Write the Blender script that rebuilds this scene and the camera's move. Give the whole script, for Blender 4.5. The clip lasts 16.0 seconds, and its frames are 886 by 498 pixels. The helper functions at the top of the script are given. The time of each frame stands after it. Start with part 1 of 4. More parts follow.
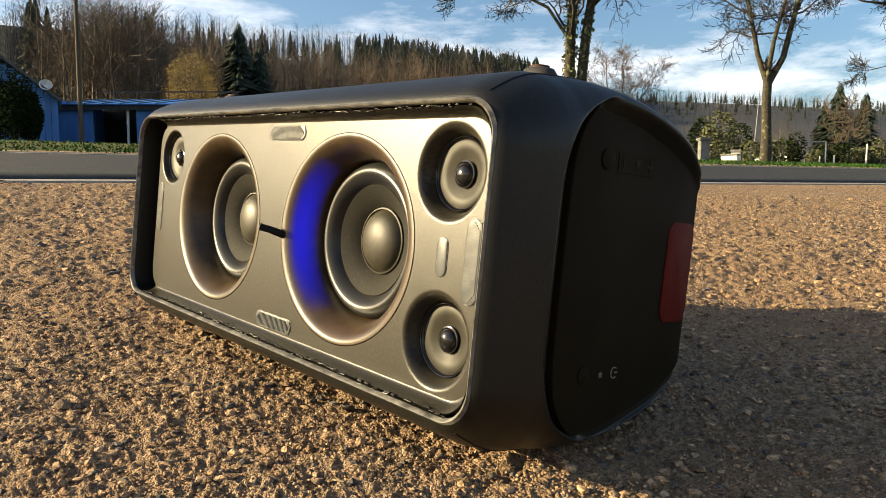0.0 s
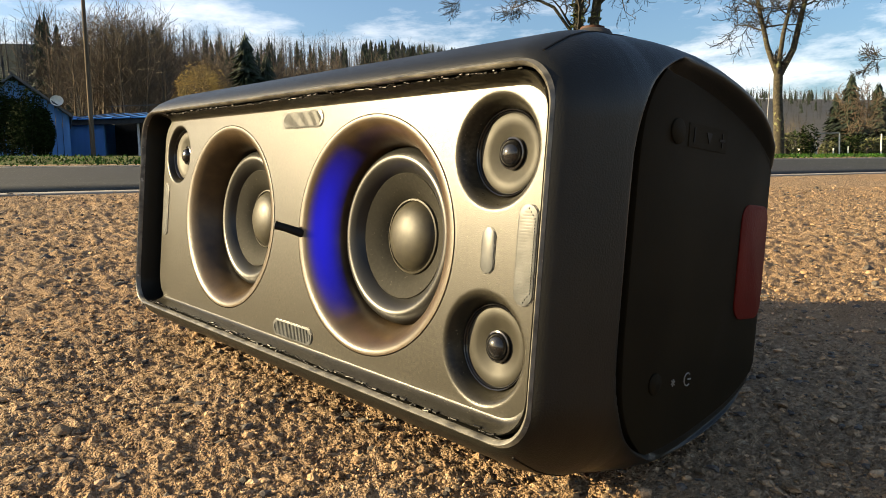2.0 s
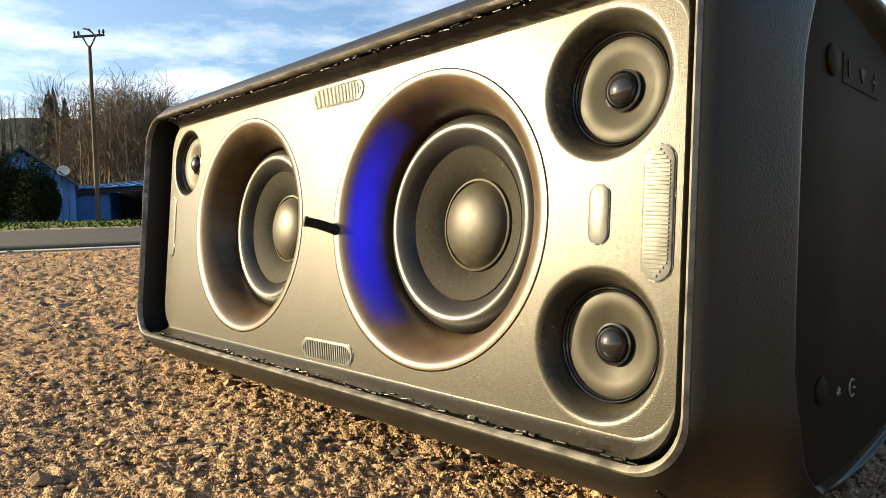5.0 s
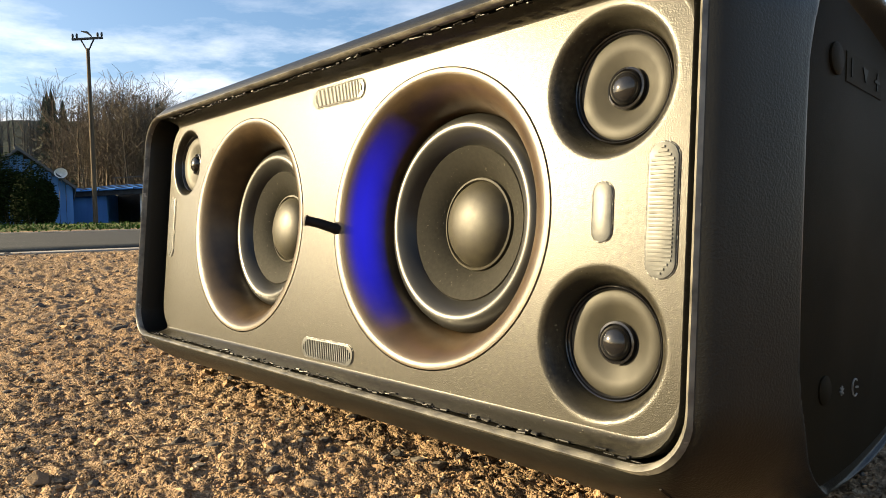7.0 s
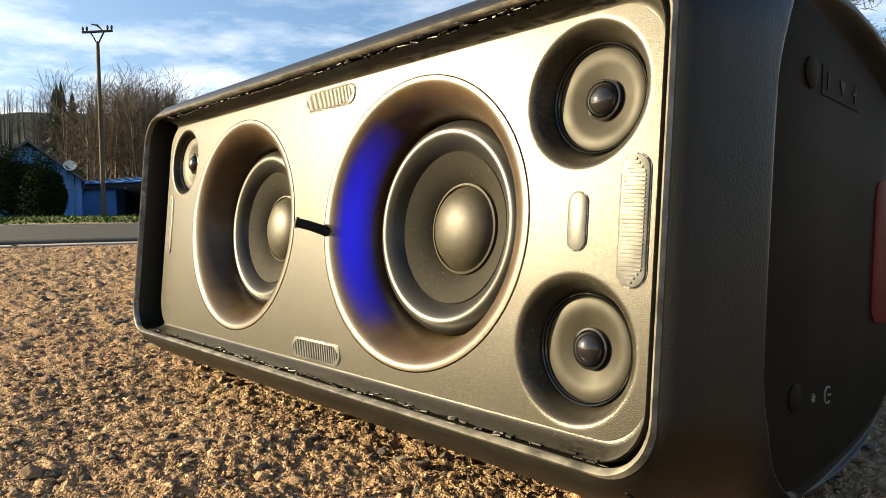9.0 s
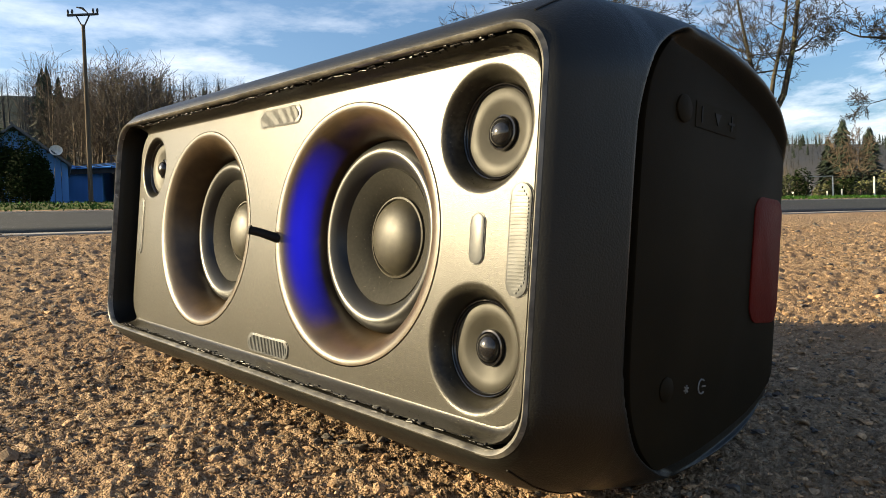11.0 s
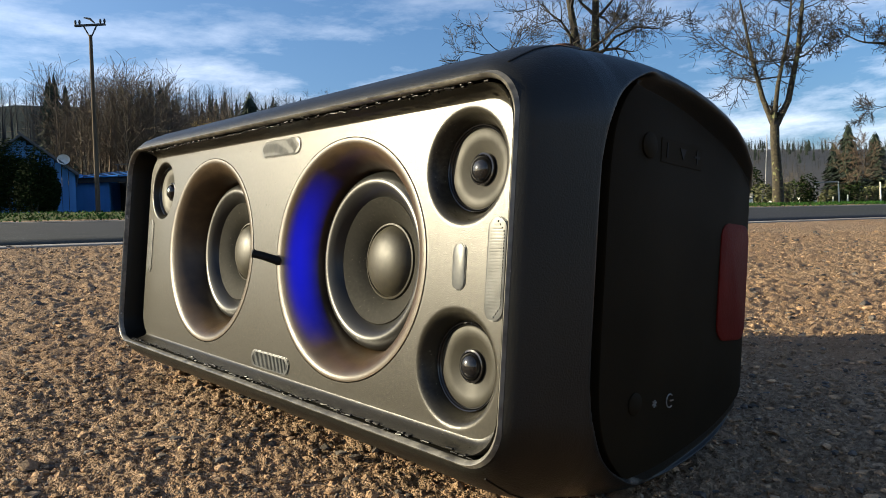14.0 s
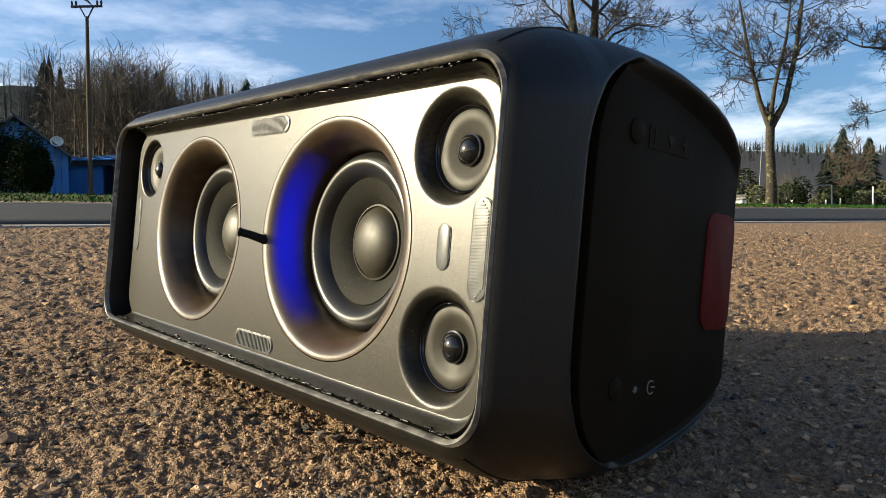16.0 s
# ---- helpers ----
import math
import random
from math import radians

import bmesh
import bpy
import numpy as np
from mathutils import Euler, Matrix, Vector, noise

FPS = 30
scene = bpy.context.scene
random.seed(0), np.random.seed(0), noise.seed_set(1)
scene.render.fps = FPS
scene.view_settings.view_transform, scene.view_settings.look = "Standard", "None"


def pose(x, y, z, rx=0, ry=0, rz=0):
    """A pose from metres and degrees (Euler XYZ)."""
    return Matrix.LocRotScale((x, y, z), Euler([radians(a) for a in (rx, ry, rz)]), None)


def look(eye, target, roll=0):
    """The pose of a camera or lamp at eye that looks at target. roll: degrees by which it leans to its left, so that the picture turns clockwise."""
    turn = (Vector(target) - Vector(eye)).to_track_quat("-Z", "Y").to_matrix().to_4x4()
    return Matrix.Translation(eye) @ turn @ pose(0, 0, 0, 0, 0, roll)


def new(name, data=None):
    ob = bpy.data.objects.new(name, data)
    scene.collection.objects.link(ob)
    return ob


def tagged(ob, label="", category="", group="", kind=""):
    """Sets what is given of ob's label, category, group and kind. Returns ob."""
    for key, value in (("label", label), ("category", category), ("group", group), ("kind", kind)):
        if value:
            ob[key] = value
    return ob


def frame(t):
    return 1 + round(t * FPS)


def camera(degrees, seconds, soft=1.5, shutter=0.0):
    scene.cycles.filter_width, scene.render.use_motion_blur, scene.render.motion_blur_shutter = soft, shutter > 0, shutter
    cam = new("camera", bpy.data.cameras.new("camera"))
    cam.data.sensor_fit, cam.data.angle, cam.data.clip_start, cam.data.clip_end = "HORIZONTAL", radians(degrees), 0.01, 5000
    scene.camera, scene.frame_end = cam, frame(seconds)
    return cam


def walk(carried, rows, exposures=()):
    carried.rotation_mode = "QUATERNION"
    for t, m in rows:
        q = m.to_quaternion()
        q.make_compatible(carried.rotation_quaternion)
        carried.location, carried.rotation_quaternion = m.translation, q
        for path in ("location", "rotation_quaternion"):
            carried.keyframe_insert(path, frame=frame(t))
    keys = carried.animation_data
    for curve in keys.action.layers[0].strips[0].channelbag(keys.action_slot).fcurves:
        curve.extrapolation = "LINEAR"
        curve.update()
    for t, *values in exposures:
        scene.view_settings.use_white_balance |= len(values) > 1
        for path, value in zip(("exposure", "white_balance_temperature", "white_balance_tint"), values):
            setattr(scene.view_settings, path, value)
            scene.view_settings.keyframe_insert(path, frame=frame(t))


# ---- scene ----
cam = camera(63.3, 16.0, soft=0.9)
METRES, EYE, TILT, LEAN, TURN = 0.38, 0.2525, -4.28, 0.0, 0.0
ROWS = [
    (0.0, 0.0, 0.0, 0.0, 0.0, 0.0, -0.0),
    (0.5, -0.0038, 0.0076, -0.0052, -0.2, -0.38, 0.25),
    (1.0, -0.0148, 0.0156, -0.0062, -0.2, -0.18, 0.77),
    (1.5, -0.0405, 0.0872, -0.0015, -0.1, 0.37, 0.39),
    (2.0, -0.0585, 0.2008, -0.0178, 0.95, 0.31, 1.64),
    (2.5, -0.0864, 0.3069, -0.0418, 1.56, 1.25, 2.06),
    (3.0, -0.1009, 0.4002, -0.0665, 1.1, 2.61, 3.02),
    (3.5, -0.1291, 0.4561, -0.0973, 2.03, 4.31, 2.91),
    (4.0, -0.1603, 0.4904, -0.1201, 1.76, 4.77, 3.03),
    (6.5, -0.1946, 0.5012, -0.1364, 1.03, 5.51, 2.85),
    (7.0, -0.194, 0.5027, -0.1388, 1.1, 5.42, 2.84),
    (7.5, -0.1898, 0.5022, -0.1374, 1.24, 5.59, 2.74),
    (8.0, -0.1821, 0.4973, -0.1352, 1.34, 5.54, 2.49),
    (8.5, -0.1741, 0.4898, -0.1301, 1.33, 5.47, 2.25),
    (9.0, -0.1565, 0.4793, -0.1294, 1.56, 5.15, 2.11),
    (9.5, -0.1326, 0.4615, -0.125, 1.14, 4.97, 2.15),
    (10.0, -0.0961, 0.4306, -0.1218, 0.43, 4.66, 1.92),
    (12.5, -0.0144, 0.2208, -0.0836, 1.38, 3.47, 2.43),
    (13.0, -0.0106, 0.2222, -0.0849, 1.11, 3.81, 2.26),
    (13.5, -0.0083, 0.2231, -0.085, 1.31, 4.33, 2.28),
    (14.0, -0.0068, 0.224, -0.0804, 1.22, 4.56, 2.28),
    (14.5, -0.0034, 0.2226, -0.0842, 1.42, 4.12, 1.75),
    (15.0, -0.0079, 0.2264, -0.0833, 1.25, 4.22, 1.69),
    (15.5, 0.0013, 0.2225, -0.0926, 1.41, 4.11, 1.25),
    (16.0, 0.0071, 0.2285, -0.1019, 0.57, 3.97, 0.79),
]
walk(cam, [(t, pose(0, 0, EYE, TILT, LEAN, TURN) @ pose(METRES * x, METRES * y, METRES * z, 90 + pitch, roll, yaw)) for t, x, y, z, yaw, pitch, roll in ROWS],
     exposures=[(t, e + 0.32, k, 9) for t, e, k in ((0.0, 1.23, 6900), (2.0, 1.33, 7000), (3.5, 1.68, 7150), (6.3, 1.50, 6950), (7.5, 1.44, 6950), (9.0, 1.47, 6950), (9.7, 1.52, 6950), (10.5, 1.36, 6750), (12.5, 1.00, 6050), (13.5, 0.93, 5850), (14.3, 0.90, 5800), (16.0, 0.86, 5850))])

# ---- light ----
SUN_AZ, SUN_EL = radians(-88.5), radians(16.0)
to_sun = Vector((math.sin(SUN_AZ) * math.cos(SUN_EL), math.cos(SUN_AZ) * math.cos(SUN_EL), math.sin(SUN_EL)))
sun = new("sun", bpy.data.lights.new("sun", "SUN"))
sun.data.energy, sun.data.angle, sun.data.color = 5.0, radians(0.6), (1.0, 0.82, 0.50)
sun.matrix_world = look(to_sun * 50, (0, 0, 0))

world = bpy.data.worlds.new("sky")
scene.world = world
world.use_nodes = True
wn, wl = world.node_tree.nodes, world.node_tree.links
wn.clear()


def wnode(kind, **kw):
    n = wn.new(kind)
    for k, v in kw.items():
        n.inputs[k].default_value = v
    return n


w_out = wnode("ShaderNodeOutputWorld")
w_bg = wnode("ShaderNodeBackground", Strength=0.053)
w_sky = wnode("ShaderNodeTexSky")
w_sky.sky_type, w_sky.sun_disc = "NISHITA", False
w_sky.sun_elevation, w_sky.sun_rotation = SUN_EL, SUN_AZ
w_sky.air_density, w_sky.dust_density, w_sky.ozone_density = 1.0, 2.6, 3.0
w_tc = wnode("ShaderNodeTexCoord")
w_map = wnode("ShaderNodeMapping", Scale=(2.2, 2.2, 8.0), Location=(0.35, 0.2, 0.0))
w_noise = wnode("ShaderNodeTexNoise", Scale=1.6, Detail=7.0, Roughness=0.62)
w_ramp = wnode("ShaderNodeValToRGB")
w_ramp.color_ramp.elements[0].position, w_ramp.color_ramp.elements[1].position = 0.43, 0.73
w_sep = wnode("ShaderNodeSeparateXYZ")
w_low = wnode("ShaderNodeMapRange")
for i, v in enumerate((0.16, 0.36, 1.0, 0.15)):
    w_low.inputs[i + 1].default_value = v
w_mul = wnode("ShaderNodeMath")
w_mul.operation = "MULTIPLY"
w_mix = wnode("ShaderNodeMix")
w_mix.data_type = "RGBA"
w_mix.inputs[7].default_value = (13.5, 13.2, 13.4, 1)
w_hs = wnode("ShaderNodeHueSaturation", Saturation=1.10, Value=1.50)
wl.new(w_tc.outputs["Generated"], w_map.inputs["Vector"])
wl.new(w_map.outputs[0], w_noise.inputs["Vector"])
wl.new(w_noise.outputs["Fac"], w_ramp.inputs["Fac"])
wl.new(w_tc.outputs["Generated"], w_sep.inputs[0])
wl.new(w_sep.outputs["Z"], w_low.inputs[0])
wl.new(w_ramp.outputs["Color"], w_mul.inputs[0])
wl.new(w_low.outputs[0], w_mul.inputs[1])
wl.new(w_mul.outputs[0], w_mix.inputs[0])
wl.new(w_sky.outputs[0], w_hs.inputs["Color"])
wl.new(w_hs.outputs[0], w_mix.inputs[6])
wl.new(w_mix.outputs[2], w_bg.inputs["Color"])
wl.new(w_bg.outputs[0], w_out.inputs[0])


# ---- materials ----
def material(name, base, rough=0.6, metal=0.0, dark=None, scale=20.0, bump=0.0, bump_scale=200.0, spots=None, spot_scale=60.0, spot_at=0.62,
             rand=0.0, big=None, big_scale=1.0, rough_var=0.1, spec=0.5, stretch=None, depth=0.002):
    """Two scales of colour, a spotted layer, fine relief and a gloss that varies."""
    m = bpy.data.materials.new(name)
    m.use_nodes = True
    n, l = m.node_tree.nodes, m.node_tree.links
    b = n["Principled BSDF"]
    b.inputs["Roughness"].default_value, b.inputs["Metallic"].default_value = rough, metal
    b.inputs["Specular IOR Level"].default_value = spec
    tc = n.new("ShaderNodeTexCoord")
    src = tc.outputs["Object"]
    if stretch:
        mp = n.new("ShaderNodeMapping")
        mp.inputs["Scale"].default_value = stretch
        l.new(src, mp.inputs["Vector"])
        src = mp.outputs[0]

    def nz(sc, detail=4.0):
        t = n.new("ShaderNodeTexNoise")
        t.inputs["Scale"].default_value, t.inputs["Detail"].default_value = sc, detail
        l.new(src, t.inputs["Vector"])
        return t

    def mixed(fac, a, c):
        x = n.new("ShaderNodeMix")
        x.data_type = "RGBA"
        l.new(fac, x.inputs[0])
        l.new(a, x.inputs[6])
        x.inputs[7].default_value = (*c, 1)
        return x.outputs[2]

    def ramp(fac, lo, hi):
        r = n.new("ShaderNodeMapRange")
        r.inputs[1].default_value, r.inputs[2].default_value = lo, hi
        l.new(fac, r.inputs[0])
        return r.outputs[0]

    rgb = n.new("ShaderNodeRGB")
    rgb.outputs[0].default_value = (*base, 1)
    col = rgb.outputs[0]
    fine = nz(scale)
    if dark:
        col = mixed(ramp(fine.outputs["Fac"], 0.35, 0.65), col, dark)
    if big:
        col = mixed(ramp(nz(big_scale, 3.0).outputs["Fac"], 0.42, 0.62), col, big)
    if spots:
        col = mixed(ramp(nz(spot_scale, 2.0).outputs["Fac"], spot_at, spot_at + 0.05), col, spots)
    if rand:
        oi = n.new("ShaderNodeObjectInfo")
        gi = n.new("ShaderNodeNewGeometry")
        ad = n.new("ShaderNodeMath")
        l.new(oi.outputs["Random"], ad.inputs[0])
        l.new(gi.outputs["Random Per Island"], ad.inputs[1])
        fr = n.new("ShaderNodeMath")
        fr.operation = "FRACT"
        l.new(ad.outputs[0], fr.inputs[0])
        mr = n.new("ShaderNodeMapRange")
        mr.inputs[3].default_value, mr.inputs[4].default_value = 1 - rand, 1 + rand
        l.new(fr.outputs[0], mr.inputs[0])
        hs = n.new("ShaderNodeHueSaturation")
        l.new(mr.outputs[0], hs.inputs["Value"])
        l.new(col, hs.inputs["Color"])
        col = hs.outputs[0]
    l.new(col, b.inputs["Base Color"])
    rr = n.new("ShaderNodeMapRange")
    rr.inputs[3].default_value, rr.inputs[4].default_value = max(0.02, rough - rough_var), min(1, rough + rough_var)
    l.new(fine.outputs["Fac"], rr.inputs[0])
    l.new(rr.outputs[0], b.inputs["Roughness"])
    if bump:
        bp = n.new("ShaderNodeBump")
        bp.inputs["Strength"].default_value, bp.inputs["Distance"].default_value = bump, depth
        l.new(nz(bump_scale, 3.0).outputs["Fac"], bp.inputs["Height"])
        l.new(bp.outputs[0], b.inputs["Normal"])
    return m


M_SHELL = material("shell_plastic", (0.0085, 0.0082, 0.0060), 0.42, dark=(0.0055, 0.0053, 0.004), scale=9, bump=0.4, bump_scale=900, depth=0.0006,
                   spots=(0.04, 0.038, 0.033), spot_scale=70, spot_at=0.74, spec=0.30)
M_CAP = material("cap_plastic", (0.0150, 0.0116, 0.0062), 0.65, dark=(0.0118, 0.0092, 0.005), scale=12, bump=0.3, bump_scale=1400, depth=0.0004, spec=0.05)
M_PANEL = material("grained_panel", (0.036, 0.0325, 0.024), 0.32, dark=(0.011, 0.010, 0.0075), scale=360, bump=0.40, bump_scale=1400, depth=0.0003,
                   spots=(0.14, 0.13, 0.10), spot_scale=600, spot_at=0.69, big=(0.022, 0.020, 0.015), big_scale=14, rough_var=0.12, spec=0.26)
M_GUIDE = material("satin_guide", (0.055, 0.036, 0.018), 0.36, dark=(0.034, 0.022, 0.011), scale=60, bump=0.35, bump_scale=1400, depth=0.0003, spec=0.36)
M_RUBBER = material("surround_rubber", (0.018, 0.018, 0.017), 0.34, scale=30, bump=0.15, bump_scale=600, depth=0.0003, spec=0.32)
M_CONE = material("pulp_cone", (0.017, 0.0158, 0.0115), 0.65, spec=0.14, dark=(0.013, 0.012, 0.009), scale=400, bump=0.4, bump_scale=1800, depth=0.0003,
                  spots=(0.10, 0.09, 0.07), spot_scale=500, spot_at=0.70)
M_DOME = material("coated_dome", (0.036, 0.032, 0.021), 0.46, spec=0.25, dark=(0.026, 0.023, 0.016), scale=140, bump=0.2, bump_scale=1600, depth=0.0002)
M_TWCONE = material("paper_cone", (0.032, 0.029, 0.021), 0.5, spec=0.16, dark=(0.021, 0.019, 0.014), scale=60, bump=0.15, bump_scale=1500, depth=0.0002)
M_GLOSS = material("glossy_black", (0.01, 0.01, 0.011), 0.10, scale=20, rough_var=0.05)
M_BLACK = material("matt_black", (0.006, 0.006, 0.006), 0.6, scale=40, spec=0.15)
M_RIM = material("worn_rim", (0.03, 0.03, 0.03), 0.32, dark=(0.02, 0.02, 0.02), scale=150, spots=(0.35, 0.33, 0.3), spot_scale=140, spot_at=0.70, bump=0.5, bump_scale=500)
M_BEAD = material("scuffed_bead", (0.17, 0.16, 0.135), 0.33, dark=(0.05, 0.047, 0.04), scale=90, spots=(0.3, 0.28, 0.25), spot_scale=150, spot_at=0.68)
M_GLUE = material("torn_glue", (0.022, 0.02, 0.018), 0.4, dark=(0.008, 0.008, 0.008), scale=160, spots=(0.36, 0.34, 0.30), spot_scale=60, spot_at=0.66, spec=0.25)
M_LENS = material("clear_lens", (0.085, 0.089, 0.090), 0.36, dark=(0.04, 0.043, 0.045), scale=120, spec=0.2)
M_RED = material("red_panel", (0.10, 0.007, 0.004), 0.6, spec=0.12, dark=(0.075, 0.005, 0.003), scale=25, bump=0.2, bump_scale=500)
M_ICON = material("pale_print", (0.17, 0.17, 0.16), 0.5, scale=100)
M_PAD = material("foot_pad", (0.045, 0.020, 0.013), 0.7, scale=60, spec=0.2)
M_FOOT = material("foot_rubber", (0.02, 0.018, 0.017), 0.7, scale=60)


def light_material():
    """The lit strip in the guide: soft ends, soft inner and outer edge."""
    m = bpy.data.materials.new("lit_strip")
    m.use_nodes = True
    n, l = m.node_tree.nodes, m.node_tree.links
    n.clear()
    out = n.new("ShaderNodeOutputMaterial")
    em = n.new("ShaderNodeEmission")
    tr = n.new("ShaderNodeBsdfTransparent")
    mx = n.new("ShaderNodeMixShader")
    at = n.new("ShaderNodeAttribute")
    at.attribute_name = "glow"
    em.inputs["Color"].default_value, em.inputs["Strength"].default_value = (0.018, 0.018, 0.62, 1), 0.45
    l.new(at.outputs["Fac"], mx.inputs[0])
    l.new(tr.outputs[0], mx.inputs[1])
    l.new(em.outputs[0], mx.inputs[2])
    l.new(mx.outputs[0], out.inputs[0])
    return m


M_LIT = light_material()
M_GROUND = material("gravel_earth", (0.60, 0.415, 0.262), 0.95, dark=(0.155, 0.106, 0.068), scale=150, bump=1.0, bump_scale=430, depth=0.018,
                    spots=(0.56, 0.42, 0.28), spot_scale=170, spot_at=0.62, big=(0.38, 0.25, 0.15), big_scale=2.2, spec=0.1)
M_CLOD = material("earth_clod", (0.44, 0.29, 0.17), 0.95, dark=(0.15, 0.098, 0.058), scale=120, bump=0.8, bump_scale=500, depth=0.003, rand=0.45, spec=0.1)
M_STONE = material("pebble", (0.32, 0.225, 0.145), 0.9, dark=(0.14, 0.098, 0.064), scale=90, bump=0.5, bump_scale=200, rand=0.6, spec=0.2)
M_DARKSTONE = material("dark_stone", (0.10, 0.085, 0.07), 0.8, dark=(0.06, 0.05, 0.045), scale=90, bump=0.6, bump_scale=200, rand=0.35, spec=0.3)
M_TWIG = material("dry_twig", (0.20, 0.14, 0.085), 0.8, dark=(0.12, 0.085, 0.05), scale=80, rand=0.4)
M_ROAD = material("asphalt", (0.047, 0.050, 0.047), 0.95, dark=(0.032, 0.034, 0.032), scale=5, bump=0.6, bump_scale=120, spots=(0.13, 0.13, 0.13), spot_scale=70,
                  spot_at=0.66, big=(0.036, 0.037, 0.040), big_scale=0.5, spec=0.12)
M_LINE = material("road_paint", (0.26, 0.235, 0.20), 0.7, dark=(0.15, 0.13, 0.11), scale=8, spots=(0.2, 0.17, 0.13), spot_scale=18, spot_at=0.62)
M_GRASS = material("verge_grass", (0.040, 0.085, 0.014), 0.95, spec=0.1, dark=(0.026, 0.05, 0.010), scale=3, bump=1.0, bump_scale=25, depth=0.1, big=(0.09, 0.10, 0.03), big_scale=0.3)


# ---- forms ----
def part(name, bm, mat, parent, label="", smooth=40, kind=""):
    me = bpy.data.meshes.new(name)
    bm.to_mesh(me)
    bm.free()
    if smooth:
        for p in me.polygons:
            p.use_smooth = True
        me.set_sharp_from_angle(angle=radians(smooth))
    if mat:
        me.materials.append(mat)
    ob = new(name, me)
    ob.parent = parent
    return tagged(ob, label, kind=kind)


def mesh_of(name, verts, faces, mat, parent=None, smooth=0, label="", category="", group="", kind=""):
    me = bpy.data.meshes.new(name)
    me.from_pydata(verts, [], faces)
    me.update()
    if smooth:
        for p in me.polygons:
            p.use_smooth = True
        me.set_sharp_from_angle(angle=radians(smooth))
    me.materials.append(mat)
    ob = new(name, me)
    ob.parent = parent
    return tagged(ob, label, category, group, kind)


def thing(name, m, label, category, group="", kind=""):
    ob = new(name)
    ob.matrix_world = m
    ob.empty_display_size = 0.1
    return tagged(ob, label, category, group, kind)


def rounded(a, b, r, n=10, side=1):
    """A rounded rectangle in (u, w), with extra points along its sides."""
    pts = []
    for cx, cy, a0 in ((a - r, b - r, 0), (-a + r, b - r, 90), (-a + r, -b + r, 180), (a - r, -b + r, 270)):
        for i in range(n + 1):
            t = radians(a0 + 90 * i / n)
            pts.append((cx + r * math.cos(t), cy + r * math.sin(t)))
    if side > 1:
        out = []
        for i, p in enumerate(pts):
            q = pts[(i + 1) % len(pts)]
            out.append(p)
            if (i + 1) % (n + 1) == 0:
                for k in range(1, side):
                    out.append((p[0] + (q[0] - p[0]) * k / side, p[1] + (q[1] - p[1]) * k / side))
        pts = out
    return pts


def loft(rings, close_first=False, close_last=False):
    """A skin over rings of equal counts; each ring is a list of 3D points."""
    bm = bmesh.new()
    vs = [[bm.verts.new(p) for p in ring] for ring in rings]
    for a, b in zip(vs, vs[1:]):
        k = len(a)
        for i in range(k):
            bm.faces.new((a[i], a[(i + 1) % k], b[(i + 1) % k], b[i]))
    if close_first:
        bm.faces.new(vs[0])
    if close_last:
        bm.faces.new(vs[-1][::-1])
    bmesh.ops.recalc_face_normals(bm, faces=bm.faces)
    return bm


def lathe(cu, cw, profile, n=64, su=1.0, cap=True):
    """A turned form on the speaker's front: profile of (radius, depth); su widens it sideways."""
    rings = [[(cu + (q[2] if len(q) > 2 else su) * q[0] * math.cos(2 * math.pi * i / n), q[1], cw + q[0] * math.sin(2 * math.pi * i / n)) for i in range(n)] for q in profile]
    bm = bmesh.new()
    vs = [[bm.verts.new(p) for p in ring] for ring in rings]
    for a, b in zip(vs, vs[1:]):
        for i in range(n):
            bm.faces.new((a[i], b[i], b[(i + 1) % n], a[(i + 1) % n]))
    if cap:
        bm.faces.new(vs[-1])
    bmesh.ops.recalc_face_normals(bm, faces=bm.faces)
    f = max(bm.faces, key=lambda q: -q.calc_center_median().y)
    if f.normal.y > 0:
        bmesh.ops.reverse_faces(bm, faces=bm.faces)
    return bm


def box(bm, lo, hi, m=None):
    m = m or Matrix()
    v = [bm.verts.new(m @ Vector((x, y, z))) for z in (lo[2], hi[2]) for y in (lo[1], hi[1]) for x in (lo[0], hi[0])]
    for f in ((0, 2, 3, 1), (4, 5, 7, 6), (0, 1, 5, 4), (2, 6, 7, 3), (0, 4, 6, 2), (1, 3, 7, 5)):
        bm.faces.new([v[i] for i in f])
    return bm


def boxes(*pairs, bevel=0.0):
    bm = bmesh.new()
    for lo, hi in pairs:
        box(bm, lo, hi)
    if bevel:
        bmesh.ops.bevel(bm, geom=list(bm.edges), offset=bevel, segments=2, affect="EDGES")
    return bm


def tube(path, radii, n=8, bm=None):
    """A round bar along points, with a radius at each."""
    bm = bm or bmesh.new()
    prev, side = None, Vector((0.31, 0.93, 0.17))
    for i, p in enumerate(path):
        p = Vector(p)
        a, b = Vector(path[max(i - 1, 0)]), Vector(path[min(i + 1, len(path) - 1)])
        way = (b - a).normalized()
        if abs(way.dot(side.normalized())) > 0.95:
            side = Vector((0.9, -0.2, 0.3))
        side = (side - way * side.dot(way)).normalized()
        up = way.cross(side)
        ring = [bm.verts.new(p + radii[i] * (side * math.cos(2 * math.pi * k / n) + up * math.sin(2 * math.pi * k / n))) for k in range(n)]
        if prev:
            for k in range(n):
                bm.faces.new((prev[k], prev[(k + 1) % n], ring[(k + 1) % n], ring[k]))
        else:
            bm.faces.new(ring[::-1])
        prev = ring
    bm.faces.new(prev)
    return bm


